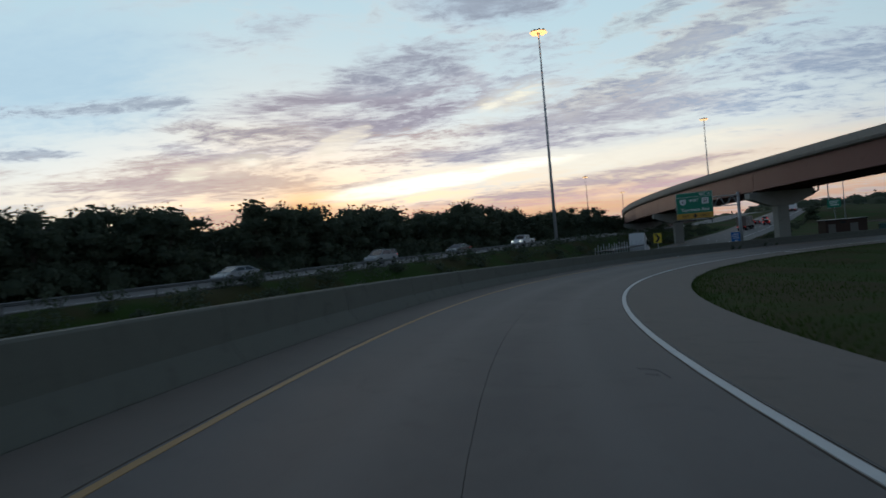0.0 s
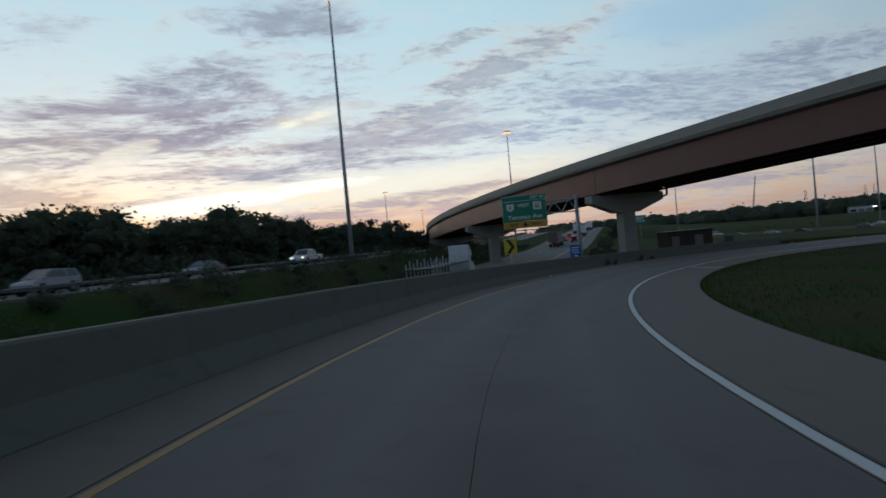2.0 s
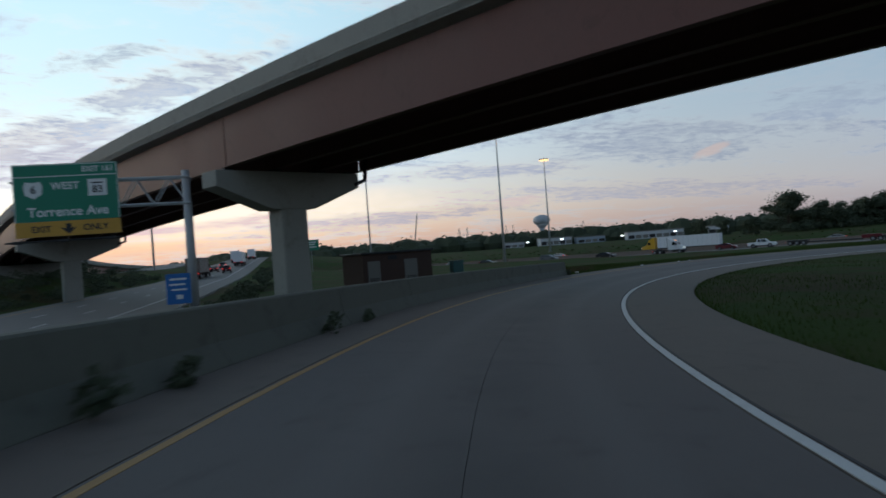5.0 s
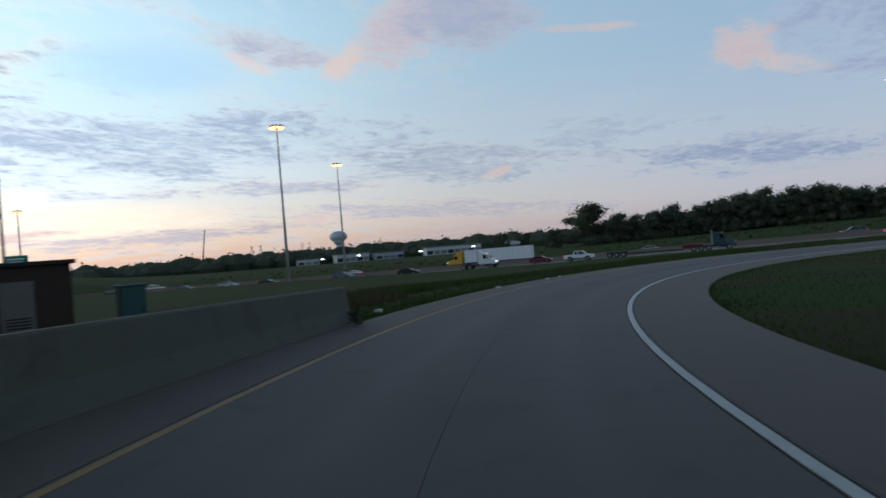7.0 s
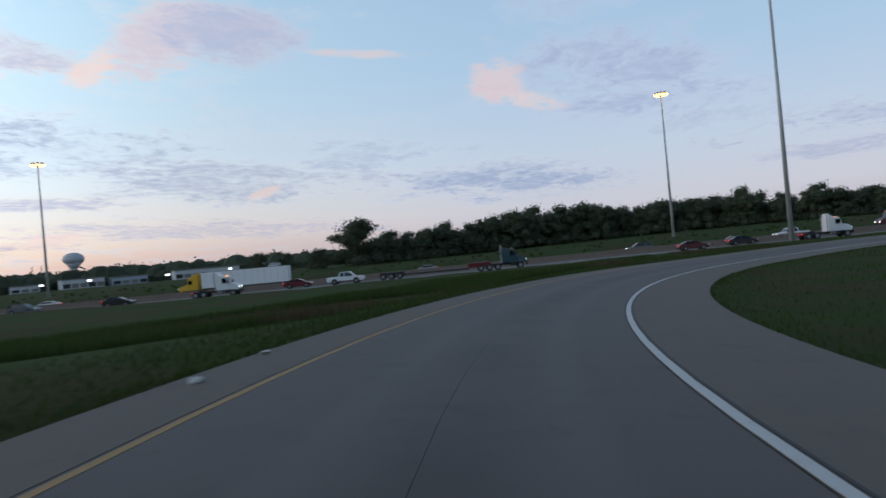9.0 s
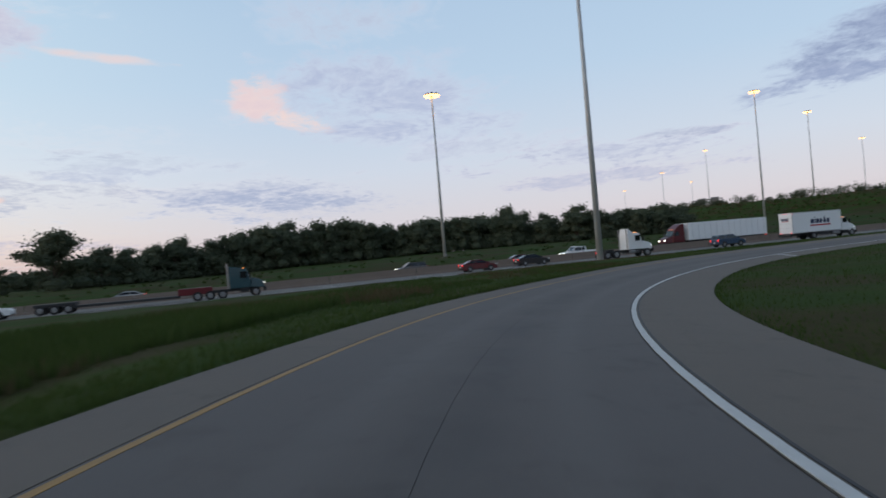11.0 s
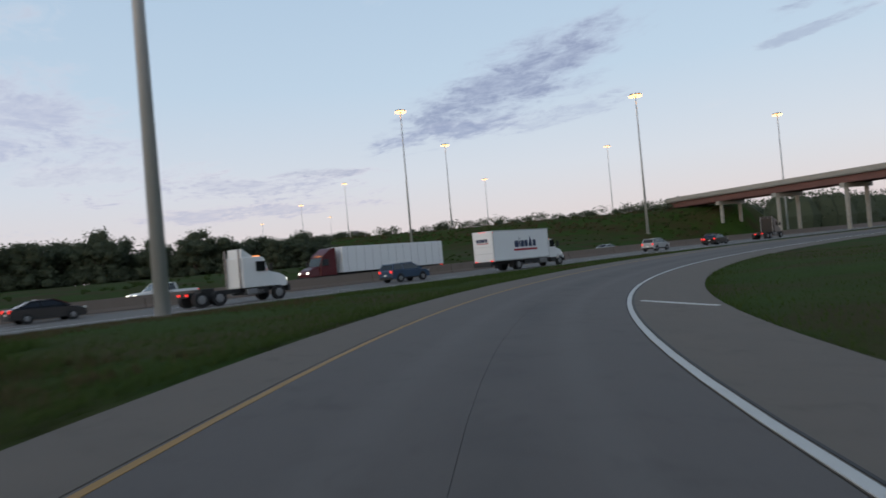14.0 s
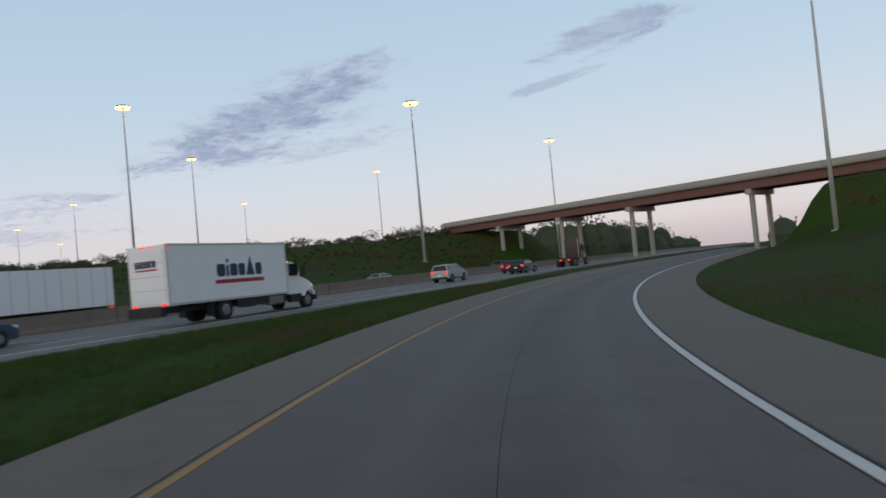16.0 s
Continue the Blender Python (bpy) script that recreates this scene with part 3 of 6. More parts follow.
def strip_of(course, parent, name, s0, s1, lats, dz, mat, label="", skirt=0.3, step=6.0):
    v, f = ribbon(course, s0, s1, lats, dz, 0.0, step, skirt)
    return raw(name, v, f, mat, parent, label)


strip_of(ALPHA, freeway_a, "carriageway", -400, 890, [-11.0, 5.5], 0.0, M["freeway"], "grey concrete lanes")
for lat, colour in ((1.95, "white_line"), (-9.2, "yellow_line")):
    strip_of(ALPHA, freeway_a, "edge_line", -400, 890, [lat, lat + 0.15], 0.006, M[colour], "", 0.01)
for lat in (-1.85, -5.5):
    for s in np.arange(-60, 300, 12.2):
        strip_of(ALPHA, freeway_a, "lane_dash", s, s + 3.0, [lat, lat + 0.12], 0.006, M["white_line"], "", 0.01)
FAR_A = Course((35.0, 110.0), A_DIR, -420.0, [(-420, 0.0), (900, 0.0)], [(-420, 4.2), (200, 4.2), (300, 6.5), (900, 9.0)], 2.0)
strip_of(FAR_A, freeway_a, "carriageway", -400, 890, [-36.0, -22.5], 0.0, M["freeway"], "grey concrete lanes of the other direction")
strip_of(FAR_A, freeway_a, "edge_line", -400, 890, [-24.6, -24.45], 0.006, M["white_line"], "", 0.01)

freeway_b = base("road", pose(0, 0, 0), "busy concrete freeway beyond the grass", "road", kind="structure")
strip_of(BETA, freeway_b, "carriageway", -233, 690, [-17.2, 0.0], 0.0, M["freeway"], "grey concrete lanes")
strip_of(BETA, freeway_b, "carriageway", -233, 690, [-34.5, -17.8], 0.0, M["freeway"], "grey concrete lanes of the other direction")
for lat, colour in ((-2.6, "white_line"), (-14.2, "yellow_line"), (-21.0, "yellow_line"), (-32.4, "white_line")):
    strip_of(BETA, freeway_b, "edge_line", -233, 690, [lat, lat + 0.16], 0.006, M[colour], "", 0.01)
for lat in (-6.3, -10.2):
    for s in np.arange(-140, 300, 12.2):
        strip_of(BETA, freeway_b, "lane_dash", s, s + 3.0, [lat, lat + 0.12], 0.006, M["white_line"], "", 0.01)
median_wall = base("median_barrier", pose(0, 0, 0), "brownish concrete median wall between the carriageways", "barrier", kind="structure")
for s in np.arange(-232, 684, 12.0):
    v, f = profile_run(BETA, s, s + 11.9, [(-17.2, -0.2), (-17.2, 0.08), (-17.36, 0.3), (-17.42, 1.05), (-17.58, 1.05), (-17.64, 0.3), (-17.8, 0.08), (-17.8, -0.2)], 0.0, 0.0, 6.0)
    raw("barrier_segment", v, f, M["median"], median_wall)

# ---- flyover ----
FLY = Course((54.3, 107.0), radians(-5.0), -230.0, [(-230, 1 / 390), (360, 1 / 390)], [(-230, 22.0), (-30, 15.5), (0, 14.45), (100, 11.5), (200, 8.6), (360, 4.2)], 2.0)
flyover = base("flyover_bridge", pose(0, 0, 0), "curved flyover ramp with rust-brown girders and concrete parapets", "bridge", kind="structure")
HALF = 5.5


def fly_run(name, s0, s1, outline, mat, label=""):
    v, f = profile_run(FLY, s0, s1, outline, 0.0, 0.0, 6.0)
    return raw(name, v, f, mat, flyover, label)


# heights hang from the parapet's top
fly_run("deck", -228, 358, [(-HALF, -1.05), (HALF + 0.5, -1.05), (HALF + 0.5, -1.3), (HALF - 0.6, -1.55), (-HALF + 1.1, -1.55), (-HALF, -1.3)], M["bridge_concrete"], "concrete deck slab")
for side in (-1, 1):
    e = HALF * side + (0.5 if side > 0 else 0.0)
    fly_run("parapet", -228, 358, [(e, -1.34), (e, -1.0), (e + 0.05 * side, -0.98), (e, -0.9), (e, 0.0), (e - 0.25 * side, 0.0), (e - 0.32 * side, -0.5), (e - 0.5 * side, -1.0), (e - 0.5 * side, -1.34)][::side],
            M["bridge_concrete"], "concrete parapet")
for off in (-4.85, -1.5, 1.9, 5.3):
    for s0, s1 in ((-228, -43), (-42.9, 6.3), (6.4, 55), (55.1, 104), (104.1, 358)):
        fly_run("girder", s0, s1, [(off - 0.02, -1.55), (off + 0.02, -1.55), (off + 0.02, -4.5), (off + 0.25, -4.5), (off + 0.25, -4.56), (off - 0.25, -4.56), (off - 0.25, -4.5), (off - 0.02, -4.5)],
                M["girder"], "rust-brown steel girder")
for s in np.arange(-45, 130, 5.5):
    for off in (-3.17, 0.2, 3.6):
        v, f = profile_run(FLY, s, s + 0.12, [(off - 1.55, -2.2), (off + 1.55, -2.2), (off + 1.55, -3.5), (off - 1.55, -3.5)], 0, 0, 0.12)
        raw("cross_brace", v, f, M["girder"], flyover)


def bridge_pier(s):
    p = FLY.at(s, -0.7, 0)
    h = FLY.heading(s)
    g = ground_at(p.x, p.y)
    m = pose(p.x, p.y, g - 0.3, 0, 0, -math.degrees(h))
    pier = base("bridge_pier", m, "concrete hammerhead pier with flared cap", "bridge pier", "piers of the flyover")
    top = p.z - 4.78 - (g - 0.3)
    bm = bmesh.new()
    box(bm, -0.95, -0.8, 0, 0.95, 0.8, top - 2.2, 0.12)
    part("column", bm, M["bridge_concrete"], pier)
    bm = bmesh.new()
    prism(bm, [(-5.3, top), (5.3, top), (5.3, top - 0.95), (1.6, top - 2.35), (-1.6, top - 2.35), (-5.3, top - 0.95)], -0.85, 0.85, 0.05)
    part("cap", bm, M["bridge_concrete"], pier)
    for off in (-4.15, -0.8, 2.6, 4.95):
        bm = bmesh.new()
        box(bm, off - 0.3, -0.35, top - 0.02, off + 0.3, 0.35, top + 0.2)
        part("bearing", bm, M["dark_metal"], pier)
    bm = bmesh.new()
    tube(bm, (5.2, -0.98, top + 1.6), (5.9, -0.98, top + 0.9), 0.14)
    tube(bm, (5.9, -0.98, top + 0.95), (5.75, -0.98, top - 0.5), 0.14)
    tube(bm, (5.75, -0.98, top - 0.45), (4.9, -0.98, top - 0.75), 0.12)
    part("drain_pipe", bm, M["dark_metal"], pier)
    return pier


for s in (-42.0, 6.5, 55.0, 104.0, 152.0, 200.0):
    bridge_pier(s)

# ---- far overpass at the end ----
overpass = base("overpass_bridge", pose(0, 0, 0), "straight overpass with reddish girders over the freeway", "bridge", kind="structure")
OVER = Course((306.0, -94.6), radians(279), -10.0, [(-10, 0.0), (124, 0.0)], [(-10, 14.2), (124, 14.2)], 2.0)
for nm, outline, mt in (("deck", [(-5, -1.05), (5, -1.05), (5, -1.4), (-5, -1.4)], "bridge_concrete"),
                        ("parapet", [(-5.0, -1.4), (-5.0, 0.0), (-4.7, 0.0), (-4.5, -1.05), (-4.5, -1.4)], "bridge_concrete"),
                        ("parapet", [(5.0, -1.4), (4.5, -1.4), (4.5, -1.05), (4.7, 0.0), (5.0, 0.0)], "bridge_concrete"),
                        ("girder", [(-4.3, -1.4), (-4.2, -1.4), (-4.2, -3.0), (-4.3, -3.0)], "girder"), ("girder", [(4.2, -1.4), (4.3, -1.4), (4.3, -3.0), (4.2, -3.0)], "girder"),
                        ("girder", [(-0.05, -1.4), (0.05, -1.4), (0.05, -3.0), (-0.05, -3.0)], "girder")):
    v, f = profile_run(OVER, 8, 121, outline, 0, 0, 10)
    raw(nm, v, f, M[mt], overpass)
for s in (28.0, 47.0, 66.0, 92.0):
    p = OVER.at(s, 0, 0)
    g = ground_at(p.x, p.y)
    for off in (-3.4, 3.4):
        q = OVER.at(s, off, 0)
        bm = bmesh.new()
        tube(bm, (q.x, q.y, g - 0.3), (q.x, q.y, p.z - 3.3), 0.5, n=14)
        part("column", bm, M["bridge_concrete"], overpass)
    v, f = profile_run(OVER, s - 0.6, s + 0.6, [(-4.8, -3.0), (4.8, -3.0), (4.8, -4.0), (-4.8, -4.0)], 0, 0, 1.2)
    raw("pier_cap", v, f, M["bridge_concrete"], overpass)

# ---- high lighting masts ----


def light_mast(x, y, top, base_z=None, lamps=8, glow="lamp_dim", thick=1.0):
    g = ground_at(x, y) if base_z is None else base_z
    h = top - g
    e = base("light_mast", pose(x, y, g - 0.1), "tall galvanised light mast with a ring of lit lamps", "light mast", "light masts")
    bm = bmesh.new()
    tube(bm, (0, 0, 0.2), (0, 0, h - 0.3), 0.36 * thick, 0.13 * thick, 16)
    part("pole", bm, M["galv"], e, smooth=True)
    bm = bmesh.new()
    tube(bm, (0, 0, -0.3), (0, 0, 0.25), 0.7 * thick, 0.7 * thick, 16)
    part("footing", bm, M["bridge_concrete"], e)
    bm = bmesh.new()
    tube(bm, (0, 0, h - 0.7), (0, 0, h + 0.3), 0.3, 0.22, 12)
    part("hub", bm, M["dark_metal"], e)
    bm = bmesh.new()
    n = 24
    for i in range(n):
        a, b = 2 * math.pi * i / n, 2 * math.pi * (i + 1) / n
        tube(bm, (1.1 * math.cos(a), 1.1 * math.sin(a), h - 0.1), (1.1 * math.cos(b), 1.1 * math.sin(b), h - 0.1), 0.06, n=6, caps=False)
    for i in range(4):
        a = math.pi * i / 2
        tube(bm, (0, 0, h), (1.1 * math.cos(a), 1.1 * math.sin(a), h - 0.1), 0.05, n=6)
    part("lamp_ring", bm, M["dark_metal"], e)
    for i in range(lamps):
        a = 2 * math.pi * i / lamps
        cx, cy = 1.25 * math.cos(a), 1.25 * math.sin(a)
        bm = bmesh.new()
        tube(bm, (cx, cy, h - 0.3), (cx, cy, h + 0.12), 0.36, 0.18, 10)
        lum = part("luminaire", bm, M["dark_metal"], e)
        bm = bmesh.new()
        tube(bm, (cx, cy, h - 0.72), (cx, cy, h - 0.3), 0.36, 0.5, 12)
        part("lamp", bm, M[glow], lum)
    return e


for x, y, top, gl in ((23.0, 147.3, 47.2, "lamp_glow"), (110.5, 296, 46.8, "lamp_dim"), (91.3, 447.6, 38.3, "lamp_dim"), (129.2, 511, 29.6, "lamp_dim"), (186, 347, 29.3, "lamp_dim"),
                      (167.2, 203.1, 33.3, "lamp_dim"), (227.3, 237.8, 33.3, "lamp_dim"), (187.3, 79.7, 40.0, "lamp_glow"), (266.3, 90.0, 37.2, "lamp_glow"),
                      (343.1, -24.7, 48.4, "lamp_glow"), (417, -89, 52.4, "lamp_glow"), (544, -203, 54.1, "lamp_dim"), (284, -62.3, 41.0, "lamp_glow"),
                      (437.4, -209.8, 57.1, "lamp_dim"), (301, -153, 43.0, "lamp_dim"), (197.6, -51.3, 40.0, "lamp_glow"), (624, -137.6, 63.0, "lamp_dim"),
                      (690, -130, 55.0, "lamp_dim"), (815, -210, 55.0, "lamp_dim"), (843, -150, 53.0, "lamp_dim")):
    light_mast(x, y, top, glow=gl)

# bare utility pole behind the flyover
e = base("utility_pole", pose(75.4, 135.5, ground_at(75.4, 135.5) - 0.2), "thin bare grey utility pole in the grass", "pole")
bm = bmesh.new()
tube(bm, (0, 0, 0), (0, 0, 15.0), 0.11, 0.05, 12)
part("pole", bm, M["galv"], e, smooth=True)
bm = bmesh.new()
tube(bm, (-0.4, 0, 14.7), (0.4, 0, 14.7), 0.03, n=6)
part("crossbar", bm, M["dark_metal"], e)

# yard lights by the far warehouses
for x, y, z in ((385.7, 388.7, 4.5), (400.2, 372.2, 5.0), (423.3, 341.9, 4.4), (440.8, 314.4, 4.8)):
    g = ground_at(x, y)
    e = base("yard_light", pose(x, y, g - 0.2), "thin pole with a white lamp beside the warehouses", "street lamp", "yard lights")
    bm = bmesh.new()
    tube(bm, (0, 0, 0), (0, 0, z - g), 0.12, 0.08, 8)
    part("pole", bm, M["dark_metal"], e)
    bm = bmesh.new()
    box(bm, -0.8, -0.8, z - g, 0.8, 0.8, z - g + 0.7, 0.15)
    part("lamp", bm, M["white_lamp"], e, "lit white lamp")

# ---- more materials ----
M["bark"] = material("bark", (0.07, 0.055, 0.04), 0.9, spread=0.3, fine=12, coarse=1, bump=0.4, coords="object")
M["steel_rail"] = material("dull_guardrail_steel", (0.2, 0.2, 0.2), 0.6, 0.4, spread=0.15, fine=5, coarse=0.8, bump=0.0)
M["brick"] = material("brown_brick", (0.07, 0.042, 0.032), 0.85, spread=0.3, fine=9, coarse=1.0, bump=0.3, stain=0.3)
M["panel"] = material("pale_door_paint", (0.2, 0.19, 0.17), 0.7, spread=0.15, fine=8, coarse=1.5, bump=0.05)
M["teal"] = material("green_cabinet_paint", (0.03, 0.10, 0.095), 0.5, spread=0.15, fine=8, coarse=1, bump=0.0)
M["sign_green"] = material("sign_green", (0.012, 0.20, 0.115), 0.45, spread=0.1, fine=4, coarse=0.8, bump=0.0)
M["sign_yellow"] = material("sign_amber", (0.55, 0.30, 0.03), 0.45, spread=0.1, fine=4, coarse=0.8, bump=0.0)
M["chevron_yellow"] = material("chevron_yellow", (0.62, 0.46, 0.02), 0.45, spread=0.1, fine=6, coarse=2, bump=0.0)
M["sign_blue"] = material("sign_blue", (0.012, 0.13, 0.42), 0.45, spread=0.1, fine=4, coarse=1, bump=0.0)
M["sign_white"] = plain("sign_white", (0.75, 0.76, 0.74), 0.45)
M["sign_black"] = plain("sign_black", (0.012, 0.012, 0.012), 0.5)
M["tyre"] = plain("tyre_rubber", (0.014, 0.014, 0.015), 0.85)
M["rim"] = plain("wheel_metal", (0.24, 0.24, 0.25), 0.4, 0.8)
M["glass"] = plain("dark_vehicle_glass", (0.012, 0.014, 0.017), 0.06, spec=0.7)
M["chassis"] = plain("chassis_black", (0.018, 0.018, 0.019), 0.7)
M["tail_light"] = plain("red_tail_light", (0.9, 0.03, 0.02), 0.3, glow=1.2)
M["tail_dull"] = plain("red_lens", (0.35, 0.015, 0.012), 0.3)
M["head_light"] = plain("lit_headlight", (1.0, 0.93, 0.78), 0.3, glow=3.0)
M["marker"] = plain("amber_marker_light", (1.0, 0.35, 0.08), 0.3, glow=2.0)
M["box_white"] = material("white_box_panel", (0.74, 0.75, 0.77), 0.45, spread=0.06, fine=3, coarse=0.6, bump=0.0, coords="object")
M["navy"] = plain("navy_lettering", (0.015, 0.025, 0.075), 0.5)
M["crimson"] = plain("crimson_stripe", (0.36, 0.015, 0.03), 0.5)
M["water"] = plain("still_water", (0.02, 0.024, 0.022), 0.04, spec=0.6)
M["warehouse"] = material("warehouse_cladding", (0.55, 0.57, 0.6), 0.6, spread=0.1, fine=1.0, coarse=0.2, bump=0.0)
M["warehouse_blue"] = material("bluish_cladding", (0.36, 0.42, 0.5), 0.6, spread=0.1, fine=1.0, coarse=0.2, bump=0.0)
M["tower_white"] = material("water_tower_paint", (0.5, 0.53, 0.57), 0.5, spread=0.08, fine=0.8, coarse=0.2, bump=0.0)
M["lattice"] = plain("grey_lattice_steel", (0.12, 0.125, 0.135), 0.6, 0.3)


def paint(name, colour, rough=0.32):
    return plain(name, colour, rough, coat=0.2, spec=0.35)


P_ = {n: paint(n + "_car_paint", c) for n, c in (("white", (0.7, 0.71, 0.72)), ("silver", (0.36, 0.37, 0.38)), ("black", (0.008, 0.0085, 0.01)), ("red", (0.085, 0.006, 0.01)),
                                                 ("blue", (0.03, 0.06, 0.11)), ("grey", (0.11, 0.115, 0.12)), ("maroon", (0.12, 0.012, 0.018)), ("yellow", (0.62, 0.36, 0.02)),
                                                 ("teal", (0.02, 0.06, 0.075)))}


def leaf_material(name, a, b):
    m = bpy.data.materials.new(name)
    m.use_nodes = True
    k = Nodes(m.node_tree)
    bsdf = m.node_tree.nodes["Principled BSDF"]
    geo = k.add("ShaderNodeNewGeometry")
    per = k.add("ShaderNodeObjectInfo").outputs["Random"]
    v = k.math("ADD", k.math("MULTIPLY", geo.outputs["Random Per Island"], 0.7), k.math("MULTIPLY", per, 0.3))
    k.link(k.mix(v, (*a, 1), (*b, 1)), bsdf.inputs["Base Color"])
    bsdf.inputs["Roughness"].default_value = 0.75
    bsdf.inputs["Specular IOR Level"].default_value = 0.2
    through_leaf = k.add("ShaderNodeBsdfTranslucent")
    k.link(bsdf.inputs["Base Color"].links[0].from_socket, through_leaf.inputs["Color"])
    both = k.add("ShaderNodeMixShader", Fac=0.35)
    k.link(bsdf.outputs[0], both.inputs[1]), k.link(through_leaf.outputs[0], both.inputs[2])
    k.link(both.outputs[0], m.node_tree.nodes["Material Output"].inputs["Surface"])
    return m


M["leaf"] = leaf_material("summer_leaves", (0.07, 0.09, 0.056), (0.112, 0.13, 0.084))
M["leaf_dry"] = leaf_material("dry_scrub", (0.085, 0.066, 0.036), (0.15, 0.108, 0.058))
M["blade"] = leaf_material("grass_blades", (0.036, 0.07, 0.014), (0.062, 0.088, 0.022))
M["blade_dry"] = leaf_material("dry_grass_blades", (0.07, 0.058, 0.028), (0.1, 0.08, 0.04))

# ---- trees ----


def leaf_cloud(rng, centres, radii, count, size, stray=0.0, hollow=0.0):
    """Many small leaf sprays round given centres, as vertex and face lists."""
    n = len(centres)
    pick = rng.integers(0, n, count)
    d = rng.normal(size=(count, 3))
    d /= np.linalg.norm(d, axis=1)[:, None]
    r = (hollow + (1.0 - hollow) * rng.random(count) ** 0.55) * (1.0 + 0.45 * (rng.random(count) < stray))
    c = np.asarray(centres)[pick] + d * r[:, None] * np.asarray(radii)[pick]
    u = rng.normal(size=(count, 3))
    u /= np.linalg.norm(u, axis=1)[:, None]
    w = np.cross(u, rng.normal(size=(count, 3)))
    w /= np.linalg.norm(w, axis=1)[:, None]
    sz = size * (0.5 + rng.random(count))[:, None]
    a = c + u * sz
    b = c + w * sz * 0.6 - u * sz * 0.2
    e = c - u * sz * 0.9 + d * sz * 0.25
    f = c - w * sz * 0.6 - u * sz * 0.1
    verts = np.stack([a, b, e, f], 1).reshape(-1, 3)
    faces = [(4 * i, 4 * i + 1, 4 * i + 2, 4 * i + 3) for i in range(count)]
    return verts, faces


def with_cores(v, f, centres, radii):
    """Fill the heart of far clumps with low-sided masses of foliage."""
    vs, fs, n = [np.asarray(v)], list(f), len(v)
    for c, q in zip(centres, radii):
        rows = []
        for zz, k in ((-0.95, 0.75), (-0.2, 0.88), (0.45, 0.6), (0.72, 0.2)):
            rows.append([(c[0] + q[0] * k * math.cos(t), c[1] + q[1] * k * math.sin(t), c[2] + q[2] * zz) for t in np.arange(7) * 2 * math.pi / 7])
        vs.append(np.array(rows).reshape(-1, 3))
        for i in range(3):
            for j in range(7):
                a, b = n + i * 7 + j, n + i * 7 + (j + 1) % 7
                fs.append((a, b, b + 7, a + 7))
        fs.append(tuple(n + 21 + j for j in range(7)))
        n += 28
    return np.concatenate(vs), fs


def make_tree(seed, height, spread, leaves=1500, leaf=0.42, label="leafy roadside tree in dark summer foliage"):
    rng = np.random.default_rng(seed)
    tree = base("tree", pose(0, 0, -500), label, "tree", "roadside trees")
    bm = bmesh.new()
    fork = height * (0.12 + 0.06 * rng.random())
    bend = Vector((rng.normal() * 0.25, rng.normal() * 0.25, fork))
    r0 = 0.022 * height
    tube(bm, (0, 0, -0.4), bend, r0, r0 * 0.72, 9)
    tips, rad = [], []
    for i in range(9):
        a = 2 * math.pi * (i + rng.random() * 0.7) / 9
        out = spread * (0.4 + 0.55 * rng.random()) * (1.0 - 0.35 * (i * 4 % 9) / 8)
        tip = Vector((math.cos(a) * out, math.sin(a) * out, fork + (height - fork) * (0.04 + 0.8 * (i * 4 % 9) / 8)))
        mid = bend.lerp(tip, 0.5) + Vector((0, 0, height * 0.05))
        tube(bm, bend, mid, r0 * 0.5, r0 * 0.3, 6)
        tube(bm, mid, tip, r0 * 0.3, r0 * 0.08, 6)
        tips += [tuple(tip), tuple(mid.lerp(tip, 0.4) + Vector((rng.normal(), rng.normal(), rng.normal())) * 0.5)]
        rad += [(spread * (0.24 + 0.14 * rng.random()),) * 2 + (height * (0.07 + 0.05 * rng.random()),)] * 2
    top = (rng.normal() * 0.4, rng.normal() * 0.4, height * 0.84)
    tube(bm, bend, top, r0 * 0.6, r0 * 0.1, 6)
    tips += [top, (top[0] * 0.6, top[1] * 0.6, height * 0.7)]
    rad += [(spread * 0.46, spread * 0.46, height * 0.14), (spread * 0.6, spread * 0.6, height * 0.17)]
    for i in range(5):
        a = 2 * math.pi * i / 5
        tips.append((math.cos(a) * spread * 0.55, math.sin(a) * spread * 0.55, height * (0.12 + 0.1 * rng.random())))
        rad.append((spread * 0.4, spread * 0.4, height * 0.13))
    part("trunk", bm, M["bark"], tree)
    v, f = leaf_cloud(rng, tips, rad, leaves, leaf, 0.14, 0.55)
    v, f = with_cores(v, f, tips, [(q[0] * 0.7, q[1] * 0.7, q[2] * 0.7) for q in rad])
    raw("crown", v, f, M["leaf"], tree)
    return tree


TREES = [make_tree(11 + i, h, s, n, lf) for i, (h, s, n, lf) in enumerate(((11, 5.0, 2000, 0.31), (13, 5.8, 2150, 0.32), (9.5, 5.0, 1900, 0.3), (12, 5.0, 2000, 0.31), (15, 6.0, 2250, 0.33), (14.5, 8.2, 6500, 0.29)))]
rng = np.random.default_rng(5)


def plant(kind, x, y, scale=1.0, turn=None, z=None):
    g = ground_at(x, y) if z is None else z
    turn = rng.random() * 360 if turn is None else turn
    t = copy_thing(TREES[kind], pose(x, y, g, 0, 0, turn))
    t.scale = (scale * (1.05 + 0.3 * rng.random()),) * 2 + (scale * (0.92 + 0.2 * rng.random()),)
    return t


BACK = []     # trees deep in the woods
